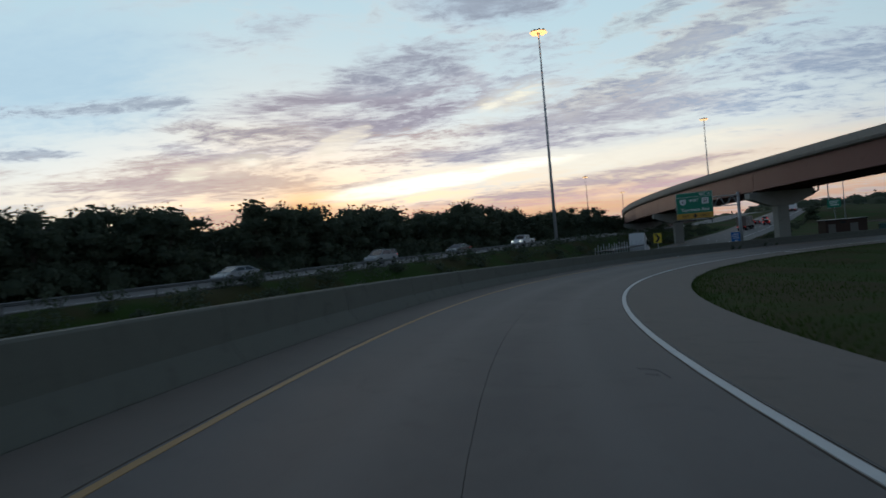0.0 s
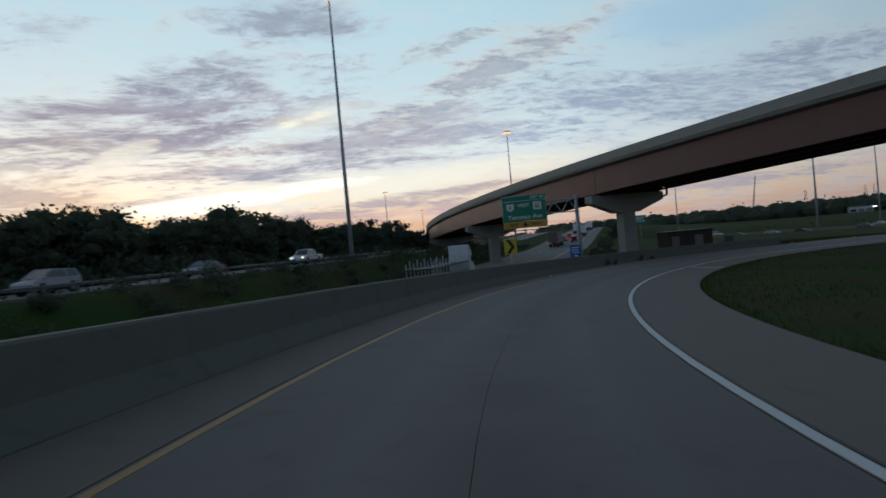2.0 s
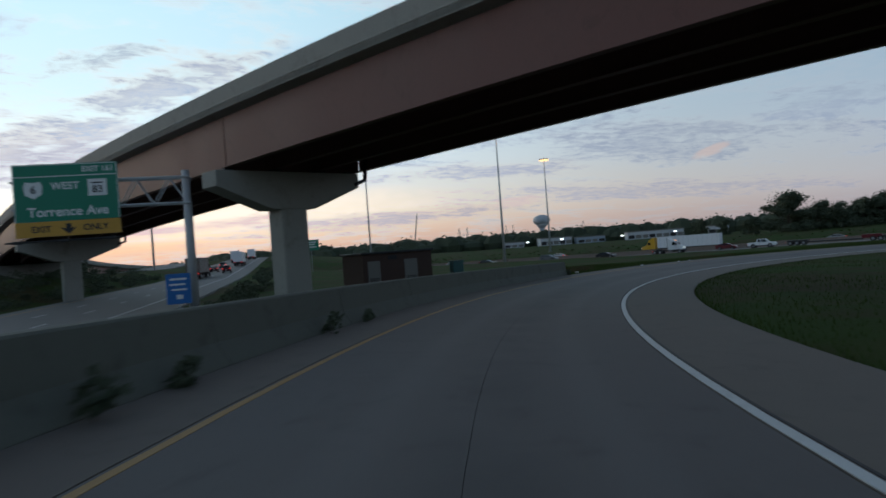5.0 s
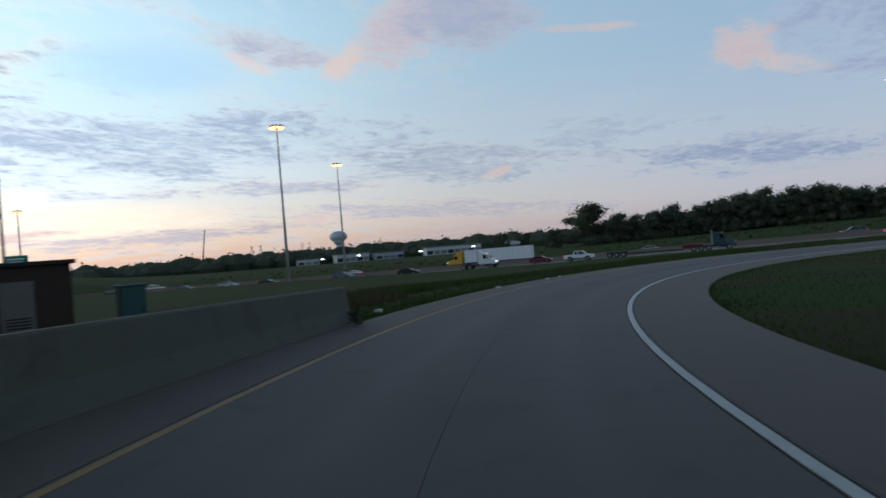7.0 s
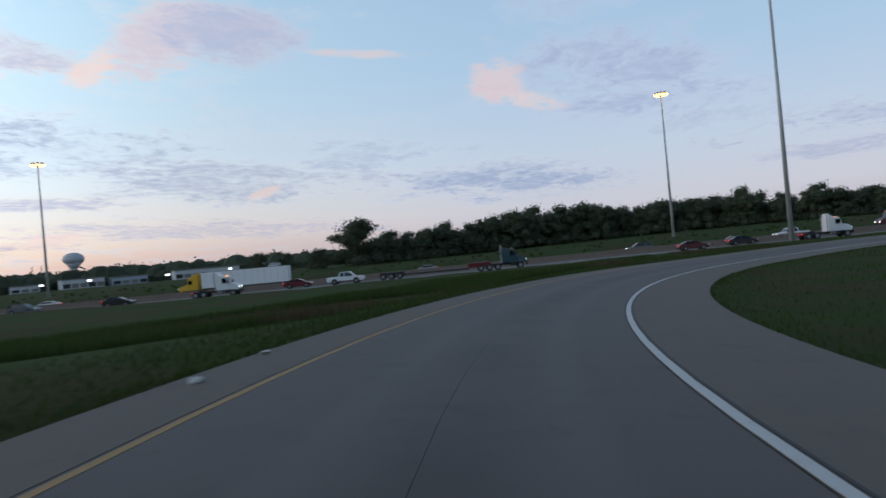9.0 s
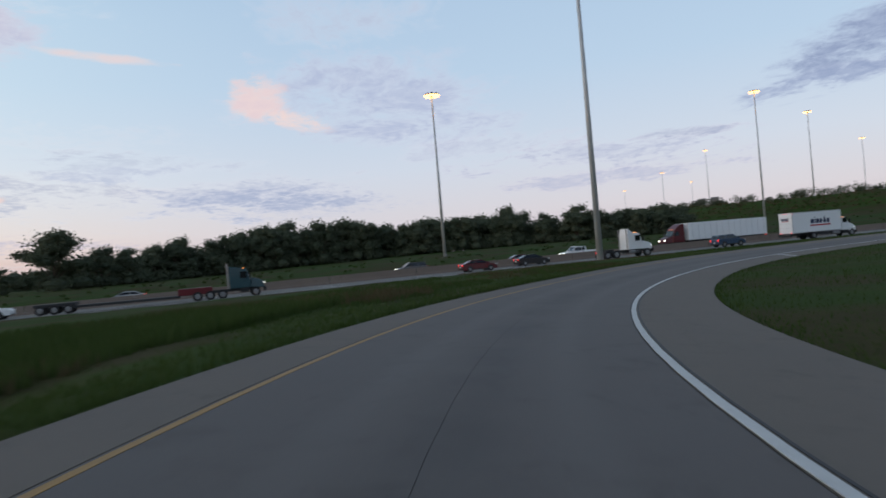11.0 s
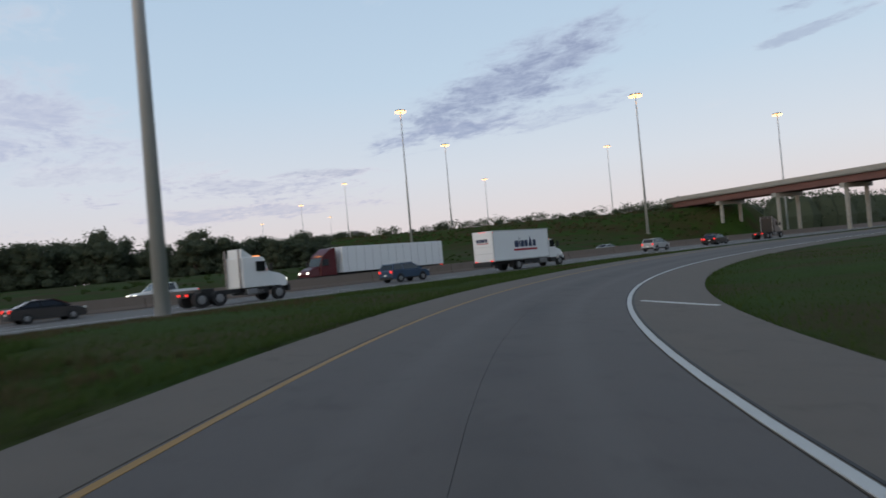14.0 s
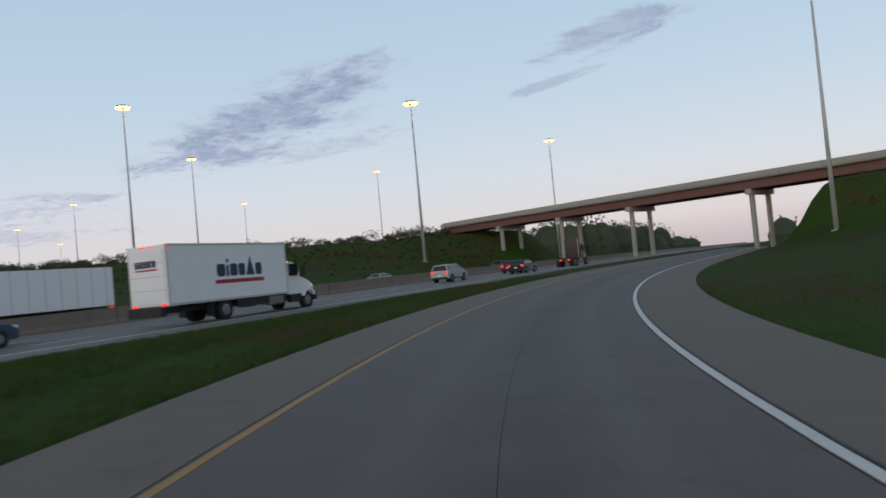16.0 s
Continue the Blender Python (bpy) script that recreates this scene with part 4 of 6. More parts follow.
# wood along the far side of the freeway behind the wall
for s in np.arange(-215, 190, 5.0):
    for row, lat in enumerate((-43, -50, -58)):
        p = ALPHA.at(s + rng.normal() * 2.2, lat + rng.normal() * 1.8)
        thin = max(0.55, 1.0 - max(0, s - 40) / 260)
        kind = int(rng.integers(0, 5))
        tall = (7.5 + 1.9 * rng.random() + row * 0.6) * thin
        if row == 2:
            BACK.append((p.x, p.y, tall))
        else:
            plant(kind, p.x, p.y, tall / (11, 13, 9.5, 12, 15)[kind])
# wood beyond the other freeway
BELT = Course((303.0, 188.0), radians(128), -10.0, [(-10, 0.002), (60, 0.012), (140, 0.002), (230, -0.004), (300, 0.0)], [(-10, 0), (300, 0)], 2.0)
plant(5, 286, 180, 1.0), plant(1, 295, 173, 0.85), plant(2, 279, 190, 0.7), plant(0, 300, 168, 0.8)
for s in np.arange(12, 262, 4.4):
    for lat in (0, -6, -12, -19):
        p = BELT.at(s + rng.normal() * 2, lat + rng.normal() * 2)
        if (p.x - 152.6) * 0.405 + (p.y - 86.6) * 0.914 < 2:
            continue
        size = (0.8 + 0.3 * rng.random()) * (0.75 if s < 50 else 0.8 if s > 150 else 1.0)
        if lat < -6:
            BACK.append((p.x, p.y, 12 * size))
        else:
            plant(int(rng.integers(0, 5)), p.x, p.y, size)
for x, y, sc in ((320, 232, 0.7), (326, 224, 0.6), (121, 237, 0.5), (310, 225, 0.5)):
    plant(int(rng.integers(0, 5)), x, y, sc)
cs, rs = [], []
for x, y, tall in BACK:
    g = ground_at(x, y)
    for j in range(6):
        f = 0.3 + 0.55 * rng.random()
        out = 3.4 * (1.15 - f) + 0.6
        a = rng.random() * 6.28
        cs.append((x + math.cos(a) * out, y + math.sin(a) * out, g + tall * f)), rs.append((1.9 + rng.random(), 1.9 + rng.random(), tall * 0.15))
v, f = leaf_cloud(rng, cs, rs, 750 * len(BACK), 0.36, 0.2, 0.5)
v, f = with_cores(v, f, cs, [(q[0] * 0.65, q[1] * 0.65, q[2] * 0.65) for q in rs])
tagged(raw("woodland", v, f, M["leaf"]), "dense summer trees deep in the wood", "woods", kind="stuff")
for t in TREES:
    for o in (*t.children_recursive, t):
        bpy.data.objects.remove(o)


def scrub(name, label, spots, mat, height, leaf, per, seed):
    r = np.random.default_rng(seed)
    vs, fs, n = [], [], 0
    floor_z = ground_height([p[0] for p in spots], [p[1] for p in spots])
    for (x, y, sc), g in zip(spots, floor_z):
        h = height * sc
        v, f = leaf_cloud(r, [(x, y, g + h * 0.45), (x + r.normal() * h * 0.5, y + r.normal() * h * 0.5, g + h * 0.35)], [(h * 0.8, h * 0.8, h * 0.5)] * 2, per, leaf)
        vs.append(v)
        fs += [tuple(i + n for i in q) for q in f]
        n += len(v)
    o = raw(name, np.concatenate(vs), fs, mat)
    return tagged(o, label, "shrubs", kind="stuff")


r = np.random.default_rng(3)
spots = []
for s in np.arange(-150, 130, 0.9):
    p = ALPHA.at(s + r.normal(), -12.8 - r.random() * 8)
    spots.append((p.x, p.y, 0.5 + 0.8 * r.random()))
for s in np.arange(2, 150, 2.4):
    p = ALPHA.at(s, 7.5 + r.random() * 4)
    spots.append((p.x, p.y, 0.3 + 0.35 * r.random()))
scrub("median_shrubs", "dark green unmown shrubs between the carriageways", spots, M["leaf"], 1.4, 0.13, 130, 8)
spots = []
for i in range(1900):
    s, lat = -16 + r.random() * 316, -3 - r.random() ** 0.8 * 34
    p = RIDGE.at(s, lat)
    j, bl, d = BETA.near(np.array([p.x]), np.array([p.y]))
    if -36 < bl[0] < 3:
        continue
    spots.append((p.x, p.y, 0.35 + 0.6 * r.random()))
scrub("slope_scrub", "brownish scrub on the embankment slope", spots[::2], M["leaf_dry"], 0.75, 0.13, 44, 9)
bushes = []
for s in np.arange(-15, 300, 10.0):
    if r.random() < 0.75:
        for j in range(int(r.integers(3, 8))):
            p = RIDGE.at(s + r.normal() * 4, -5 + r.normal() * 2.5)
            bushes.append((p.x, p.y, 0.45 + 0.75 * r.random() ** 1.5))
scrub("ridge_bushes", "dark leafy bushes along the top of the embankment", bushes, M["leaf"], 3.4, 0.24, 240, 29)
scrub("slope_scrub", "olive green scrub on the embankment slope", spots[1::2], M["blade"], 0.8, 0.13, 44, 19)
spots = []
for i in range(560):
    p = BETA.at(-230 + r.random() * 430, -37 - r.random() ** 1.5 * 45)
    spots.append((p.x, p.y, 0.3 + 0.5 * r.random()))
slope = []
for i in range(700):
    p = RIDGE_W.at(-5 + r.random() * 170, -26 + r.random() * 44)
    slope.append((p.x, p.y, 0.3 + 0.5 * r.random()))
px, py = np.array([q[0] for q in slope]), np.array([q[1] for q in slope])
bl, rl = BETA.near(px, py)[1], RAMP.near(px, py)[1]
slope = [q for q, b, c in zip(slope, bl, rl) if not (-37 < b < 4 or -9 < c < 6)]
scrub("slope_scrub", "brownish scrub on the bank below the overpass", slope, M["leaf_dry"], 1.2, 0.16, 60, 39)
scrub("verge_scrub", "tall grass and weeds beyond the freeway", spots, M["blade"], 0.7, 0.12, 50, 10)

spots = []
for i in range(520):
    p = BELT.at(4 + r.random() * 270, 4 - r.random() * 10)
    if (p.x - 152.6) * 0.405 + (p.y - 86.6) * 0.914 > 2:
        spots.append((p.x, p.y, 0.6 + 0.7 * r.random()))
scrub("woodland_undergrowth", "dense bushes along the edge of the wood", spots, M["leaf"], 3.6, 0.34, 90, 12)
spots = []
for i in range(420):
    p = ALPHA.at(-215 + r.random() * 400, -40 - r.random() * 10)
    spots.append((p.x, p.y, 0.5 + 0.6 * r.random()))
scrub("woodland_undergrowth", "dense bushes along the edge of the wood", spots, M["leaf"], 4.4, 0.34, 90, 13)
r = np.random.default_rng(44)
spots = []
for i in range(46):
    a = r.random() * 6.28
    q = 1.1 + 0.9 * r.random()
    spots.append((120.2 + math.cos(a) * 2.0 * q, 114.4 + math.sin(a) * 0.75 * q, 0.5 + 0.6 * r.random()))
scrub("reeds", "tall reeds and sedge round the puddle", spots, M["blade"], 0.3, 0.08, 26, 14)

# distant woods on the horizon
r = np.random.default_rng(21)
cs, rs = [], []
for i in range(1050):
    az = radians(22 + 70 * r.random())
    dist = 520 + 900 * r.random() ** 1.4
    x, y = 60 + math.sin(az) * dist, 90 + math.cos(az) * dist
    h = (7.0 + 6.5 * r.random()) * (0.7 + dist / 1300)
    cs.append((x, y, 1.0 + h * 0.5)), rs.append((7 + 8 * r.random(), 7 + 8 * r.random(), h * 0.55))
v, f = leaf_cloud(r, cs, rs, 46000, 1.2)
v, f = with_cores(v, f, cs, rs)
tagged(raw("distant_woods", v, f, M["leaf"]), "low dark woods along the horizon", "woods", kind="stuff")
cs, rs = [], []
for i in range(260):
    az = radians(-45 + 80 * r.random())
    dist = 420 + 500 * r.random()
    x, y = math.sin(az) * dist, 60 + math.cos(az) * dist
    cs.append((x, y, 4.0)), rs.append((9, 9, 4.0 + 2 * r.random()))
v, f = leaf_cloud(r, cs, rs, 9000, 1.3)
v, f = with_cores(v, f, cs, rs)
tagged(raw("distant_woods", v, f, M["leaf"]), "low dark woods beyond the freeway", "woods", kind="stuff")

cs, rs = [], []
for i in range(240):
    az = radians(124 + 50 * r.random())
    dist = 330 + 330 * r.random()
    x, y = 176 + math.sin(az) * dist, 64 + math.cos(az) * dist
    j, bl, d = BETA.near(np.array([x]), np.array([y]))
    if -42 < bl[0] < 14:
        continue
    cs.append((x, y, ground_at(x, y) + 4.5)), rs.append((8, 8, 5.0 + 3 * r.random()))
v, f = leaf_cloud(r, cs, rs, 12000, 1.0)
v, f = with_cores(v, f, cs, rs)
tagged(raw("distant_woods", v, f, M["leaf"]), "dark woods beyond the overpass", "woods", kind="stuff")

cs, rs = [], []
for i in range(150):
    az = radians(138 + 22 * r.random())
    dist = 285 + 150 * r.random()
    x, y = 176 + math.sin(az) * dist, 64 + math.cos(az) * dist
    if BETA.near(np.array([x]), np.array([y]))[1][0] > -44:
        continue
    cs.append((x, y, ground_at(x, y) + 7.0)), rs.append((8, 8, 8.5 + 2 * r.random()))
v, f = leaf_cloud(r, cs, rs, 30000, 0.5, 0.0, 0.75)
v, f = with_cores(v, f, cs, [(q[0] * 0.92, q[1] * 0.92, q[2] * 0.95) for q in rs])
tagged(raw("distant_woods", v, f, M["leaf"]), "dark wooded hillside seen under the overpass", "woods", kind="stuff")

# grass blades along both edges of the ramp
r = np.random.default_rng(33)
vs, fs = [], []
for i in range(120000):
    left = r.random() < 0.66
    s = (124 + 170 * r.random()) if left else (-40 + 315 * r.random())
    edge = r.random() ** 1.8
    lat = (-6.3 - 13 * edge) if left else (2.62 + 9 * edge)
    p = RAMP.at(s, lat)
    if math.hypot((p.x - 119.8) / 1.6, p.y - 114.3) > 2.0:
        vs.append((s, lat, r.random(), r.random(), r.random()))
pts = [RAMP.at(a[0], a[1]) for a in vs]
gz = ground_height(np.array([p.x for p in pts]), np.array([p.y for p in pts]))
verts = []
for p, g, a in zip(pts, gz, vs):
    patch = 0.5 + 0.5 * noise.noise((p.x * 0.22, p.y * 0.22, 3.0))
    h = (0.04 + 0.12 * a[2] ** 2) * (0.6 + 0.9 * patch)
    t = a[3] * 2 * math.pi
    dx, dy = math.cos(t) * 0.022, math.sin(t) * 0.022
    lean = (a[4] - 0.5) * h * 1.6
    n = len(verts)
    verts += [(p.x - dx, p.y - dy, g - 0.03), (p.x + dx, p.y + dy, g - 0.03), (p.x + lean, p.y + lean * 0.5, g + h)]
    fs.append((n, n + 1, n + 2))
tagged(raw("verge_grass", verts, fs, M["blade"]), "uneven grass blades along the ramp's edges", "grass", kind="stuff")


def tall_grass(label, count, s0, s1, near, far, height, mat, seed, gate):
    """Tufts of unmown grass beside the ramp, thicker where the gate noise is high."""
    rr = np.random.default_rng(seed)
    at = [(s0 + (s1 - s0) * rr.random(), near + (far - near) * rr.random()) for _ in range(count)]
    spots = [RAMP.at(a, b) for a, b in at]
    spots = [p for p in spots if noise.noise((p.x * 0.07, p.y * 0.07, seed)) > gate]
    px, py = np.array([p.x for p in spots]), np.array([p.y for p in spots])
    clear = (BETA.near(px, py)[1] > 1.2) & (np.hypot((px - 115.5) / 1.9, py - 113.2) > 3.4)
    gz = ground_height(px, py)
    verts, faces = [], []
    for x, y, g, ok in zip(px, py, gz, clear):
        if not ok:
            continue
        for j in range(5):
            t, h = rr.random() * 6.28, height * (0.5 + 0.7 * rr.random())
            bx, by = x + rr.normal() * 0.12, y + rr.normal() * 0.12
            dx, dy, lean = math.cos(t) * 0.035, math.sin(t) * 0.035, rr.normal() * h * 0.35
            n = len(verts)
            verts += [(bx - dx, by - dy, g - 0.05), (bx + dx, by + dy, g - 0.05), (bx + lean, by + lean * 0.4, g + h)]
            faces.append((n, n + 1, n + 2))
    tagged(raw("tall_grass", verts, faces, mat), label, "grass", kind="stuff")


tall_grass("dark unmown grass in the hollow between ramp and freeway", 26000, 118, 196, -12, -27, 0.42, M["blade"], 61, -0.12)
tall_grass("brownish seed heads of dry tall grass on the verge", 9000, 122, 205, -9, -24, 0.4, M["blade_dry"], 62, 0.08)
tall_grass("short dry brown stalks among the verge grass", 9000, 196, 285, -7, -24, 0.16, M["blade_dry"], 64, 0.12)
tall_grass("green tufts of tall grass along the freeway verge", 12000, 190, 285, -9, -24, 0.2, M["blade"], 63, 0.0)

# ---- guardrail on the far carriageway ----
rail = base("guardrail", pose(0, 0, 0), "steel guardrail along the far carriageway", "guardrail", kind="structure")
v, f = profile_run(FAR_A, -200, 40, [(-22.0, 0.45), (-21.93, 0.5), (-22.0, 0.56), (-21.93, 0.63), (-22.0, 0.7), (-22.03, 0.7), (-21.97, 0.63), (-22.03, 0.56), (-21.97, 0.5), (-22.03, 0.45)], 0, 0, 8.0)
raw("rail_beam", v, f, M["steel_rail"], rail)
for s in np.arange(-198, 40, 3.8):
    p = FAR_A.at(s, -22.12)
    bm = bmesh.new()
    box(bm, p.x - 0.08, p.y - 0.08, p.z - 0.5, p.x + 0.08, p.y + 0.08, p.z + 0.7)
    part("post", bm, M["steel_rail"], rail)

# weeds at the foot of the wall
for s, sc in ((84.5, 1.0), (86.2, 0.7), (92.0, 0.9), (94.5, 0.6), (123.2, 0.8)):
    p = RAMP.at(s, -5.95, 0, BANK)
    v, f = leaf_cloud(np.random.default_rng(int(s * 10)), [(0, 0, 0.15 * sc), (0.12, 0.05, 0.3 * sc)], [(0.22 * sc, 0.22 * sc, 0.2 * sc)] * 2, 70, 0.07)
    e = base("weed_clump", pose(p.x, p.y, p.z), "dark weeds growing at the foot of the barrier", "weeds", "weeds by the wall")
    raw("leaves", v, f, M["leaf"], e)
    bm = bmesh.new()
    tube(bm, (0, 0, -0.02), (0.05, 0.02, 0.3 * sc), 0.012, 0.006, 6)
    part("stem", bm, M["bark"], e)

# litter along the inner shoulder
M["paper"] = material("crumpled_paper", (0.6, 0.6, 0.58), 0.8, spread=0.2, fine=30, coarse=6, bump=0.2, coords="object")
for s, lat, size in ((138.0, -6.0, 0.15), (145.0, -5.8, 0.12), (71.0, -5.6, 0.11), (126.6, -6.55, 0.17), (147.5, -5.95, 0.1)):
    p = RAMP.at(s, lat, 0.0, BANK)
    bm = bmesh.new()
    bmesh.ops.create_icosphere(bm, subdivisions=2, radius=size)
    for q in bm.verts:
        q.co *= 0.75 + 0.6 * noise.noise(q.co * 9.0 + Vector((s, 0, 0)))
        q.co.z = max(q.co.z * 0.45, -0.2 * size) + 0.2 * size
    e = base("litter", pose(p.x, p.y, p.z), "crumpled white scrap of paper on the shoulder", "litter", "litter by the road")
    part("paper", bm, M["paper"], e)

# ---- puddle in the wet grass ----
def puddle(x, y, a, b, turn, seed):
    rr = np.random.default_rng(seed)
    z = ground_at(x, y) + 0.05
    n = 28
    vv = [(x, y, z)]
    for i in range(n):
        t = 2 * math.pi * i / n
        k = 0.75 + 0.35 * noise.noise((math.cos(t) * 1.3 + seed, math.sin(t) * 1.3, 0.3))
        u, w = math.cos(t) * a * k, math.sin(t) * b * k
        vv.append((x + u * math.cos(turn) - w * math.sin(turn), y + u * math.sin(turn) + w * math.cos(turn), z))
    o = raw("water", vv, [(0, i + 1, (i + 1) % n + 1) for i in range(n)], M["water"])
    return tagged(o, "small puddle of standing water in the grass", "water", kind="structure")


puddle(119.5, 114.6, 1.5, 0.5, 0.2, 4)
puddle(121.4, 114.2, 0.7, 0.3, -0.1, 7)

# ---- signs ----


def words(text, size, mat, parent, at, turn, name="lettering", bold=0.0, align="CENTER"):
    cu = bpy.data.curves.new("t", "FONT")
    cu.body, cu.size, cu.align_x, cu.align_y, cu.extrude, cu.offset = text, size, align, "CENTER", 0.004, bold
    tmp = bpy.data.objects.new("t", cu)
    me = bpy.data.meshes.new_from_object(tmp)
    bpy.data.objects.remove(tmp)
    me.materials.clear()
    me.materials.append(mat)
    me.name = name
    o = new(name, me)
    o.parent = parent
    o.matrix_local = Matrix.Translation(at) @ turn
    return o


STAND = Matrix.Rotation(radians(90), 4, "X")


def exit_sign():
    """Cantilever sign; local x runs along the panel, -y faces the traffic."""
    g = ground_at(47.8, 116.35)
    e = base("exit_sign", pose(47.8, 116.35, g - 0.2, 0, 0, -29.5), "green overhead exit sign on a steel cantilever truss", "road sign")
    z = lambda h: h - g + 0.2
    bm = bmesh.new()
    tube(bm, (0, 0, 0), (0, 0, z(10.0)), 0.3, 0.24, 16)
    part("post", bm, M["galv"], e, smooth=True)
    bm = bmesh.new()
    tube(bm, (0, 0, -0.2), (0, 0, 0.35), 0.55, 0.55, 16)
    part("footing", bm, M["bridge_concrete"], e)
    bm = bmesh.new()
    for y in (-0.45, 0.45):
        for h in (9.55, 7.95):
            tube(bm, (0.25, y, z(h)), (-9.8, y, z(h) + 0.1), 0.07, n=8)
        n = 10
        for i in range(n):
            x0, x1 = -9.6 * i / n, -9.6 * (i + 1) / n
            a, b = (9.55, 7.95) if i % 2 else (7.95, 9.55)
            tube(bm, (x0, y, z(a)), (x1, y, z(b)), 0.035, n=6)
    for i in range(11):
        for h in (9.55, 7.95):
            tube(bm, (-0.96 * i, -0.45, z(h)), (-0.96 * i, 0.45, z(h)), 0.03, n=6)
    part("truss", bm, M["galv"], e)
    y = -0.62
    bm = bmesh.new()
    box(bm, -9.6, y - 0.03, z(7.25), -3.8, y + 0.03, z(10.65), 0.02)
    panel = part("panel", bm, M["sign_green"], e, "green reflective panel")
    bm = bmesh.new()
    box(bm, -9.6, y - 0.03, z(6.35), -3.8, y + 0.03, z(7.24), 0.02)
    plate = part("exit_only_plate", bm, M["sign_yellow"], e, "amber exit plate")
    bm = bmesh.new()
    for x0, x1, z0, z1 in ((-9.55, -3.85, 9.88, 9.93), (-9.55, -3.85, 10.57, 10.61), (-9.57, -9.53, 7.3, 10.6), (-3.87, -3.83, 7.3, 10.6)):
        box(bm, x0, y - 0.042, z(z0), x1, y - 0.033, z(z1))
    part("border", bm, M["sign_white"], panel)
    f = y - 0.045
    words("EXIT 161", 0.46, M["sign_white"], panel, (-4.9, f, z(10.25)), STAND, bold=0.008)
    words("WEST", 0.6, M["sign_white"], panel, (-6.75, f, z(9.3)), STAND, bold=0.01)
    words("Torrence Ave", 0.78, M["sign_white"], panel, (-6.65, f, z(7.78)), STAND, bold=0.012)
    words("EXIT", 0.52, M["sign_black"], plate, (-8.2, f, z(6.78)), STAND, bold=0.012)
    words("ONLY", 0.52, M["sign_black"], plate, (-5.2, f, z(6.78)), STAND, bold=0.012)
    bm = bmesh.new()
    prism(bm, [(-6.85, z(7.08)), (-6.55, z(7.08)), (-6.55, z(6.8)), (-6.25, z(6.85)), (-6.7, z(6.45)), (-7.15, z(6.85)), (-6.85, z(6.8))], f - 0.004, f + 0.01)
    part("arrow", bm, M["sign_black"], plate)
    bm = bmesh.new()
    prism(bm, [(-8.95, z(8.85)), (-8.5, z(8.6)), (-8.05, z(8.85)), (-7.98, z(9.35)), (-8.1, z(9.62)), (-8.5, z(9.55)), (-8.9, z(9.62)), (-9.02, z(9.35))], f - 0.004, f + 0.01)
    shield = part("route_shield", bm, M["sign_white"], panel)
    words("6", 0.62, M["sign_black"], panel, (-8.5, f - 0.012, z(9.12)), STAND, bold=0.012)
    bm = bmesh.new()
    box(bm, -5.5, f - 0.004, z(8.65), -4.45, f + 0.01, z(9.65))
    part("route_square", bm, M["sign_white"], panel)
    words("83", 0.6, M["sign_black"], panel, (-4.97, f - 0.012, z(9.02)), STAND, bold=0.012)
    bm = bmesh.new()
    box(bm, -5.3, f - 0.01, z(9.38), -4.65, f - 0.004, z(9.46))
    part("lettering_bar", bm, M["sign_black"], panel)
    bm = bmesh.new()
    tube(bm, (-9.9, -1.5, z(6.05)), (-3.6, -1.5, z(6.05)), 0.05, n=8)
    for x in (-9.2, -6.7, -4.2):
        tube(bm, (x, -0.55, z(6.3)), (x, -1.5, z(6.05)), 0.035, n=6)
    part("walkway", bm, M["dark_metal"], e)
    for x in (-9.2, -6.7, -4.2):
        bm = bmesh.new()
        box(bm, x - 0.25, -1.75, z(5.95), x + 0.25, -1.4, z(6.12), 0.03)
        part("sign_lamp", bm, M["dark_metal"], e)
    return e


exit_sign()


def post_sign(name, x, y, turn, w, h, zc, mat, label, category, bars=()):
    g = ground_at(x, y)
    e = base(name, pose(x, y, g - 0.2, 0, 0, turn), label, category)
    c = zc - g + 0.2
    bm = bmesh.new()
    box(bm, -0.04, 0.03, 0, 0.04, 0.1, c + h * 0.45)
    part("post", bm, M["galv"], e)
    bm = bmesh.new()
    box(bm, -w / 2, -0.02, c - h / 2, w / 2, 0.02, c + h / 2, 0.015)
    p = part("panel", bm, mat, e)
    for x0, x1, z0, z1 in bars:
        bm = bmesh.new()
        box(bm, x0, -0.03, c + z0, x1, -0.021, c + z1)
        part("lettering_bar", bm, M["sign_white"], p)
    return e, c, p


e, c, p = post_sign("chevron_sign", 21.6, 73.4, -22, 0.78, 0.98, 4.68, M["chevron_yellow"], "yellow curve sign with one black chevron behind the barrier", "road sign")
bm = bmesh.new()
prism(bm, [(-0.26, c + 0.42), (-0.02, c + 0.42), (0.27, c), (-0.02, c - 0.42), (-0.26, c - 0.42), (0.03, c)], -0.03, -0.021)
part("chevron", bm, M["sign_black"], p)
post_sign("service_sign", 45.9, 113.9, -25, 1.35, 1.75, 2.75, M["sign_blue"], "blue roadside service sign with white lines", "road sign",
          [(-0.45, 0.45, 0.5, 0.62), (-0.5, 0.35, 0.2, 0.3), (-0.4, 0.45, -0.1, 0.0), (-0.15, 0.2, -0.6, -0.35)])
post_sign("guide_sign", 117.5, 216.5, -28, 3.6, 2.4, 7.2, M["sign_green"], "small green guide sign beside the climbing freeway", "road sign",
          [(-1.3, 1.2, 0.5, 0.75), (-1.2, 0.9, 0.0, 0.25), (-1.0, 1.3, -0.6, -0.35)])

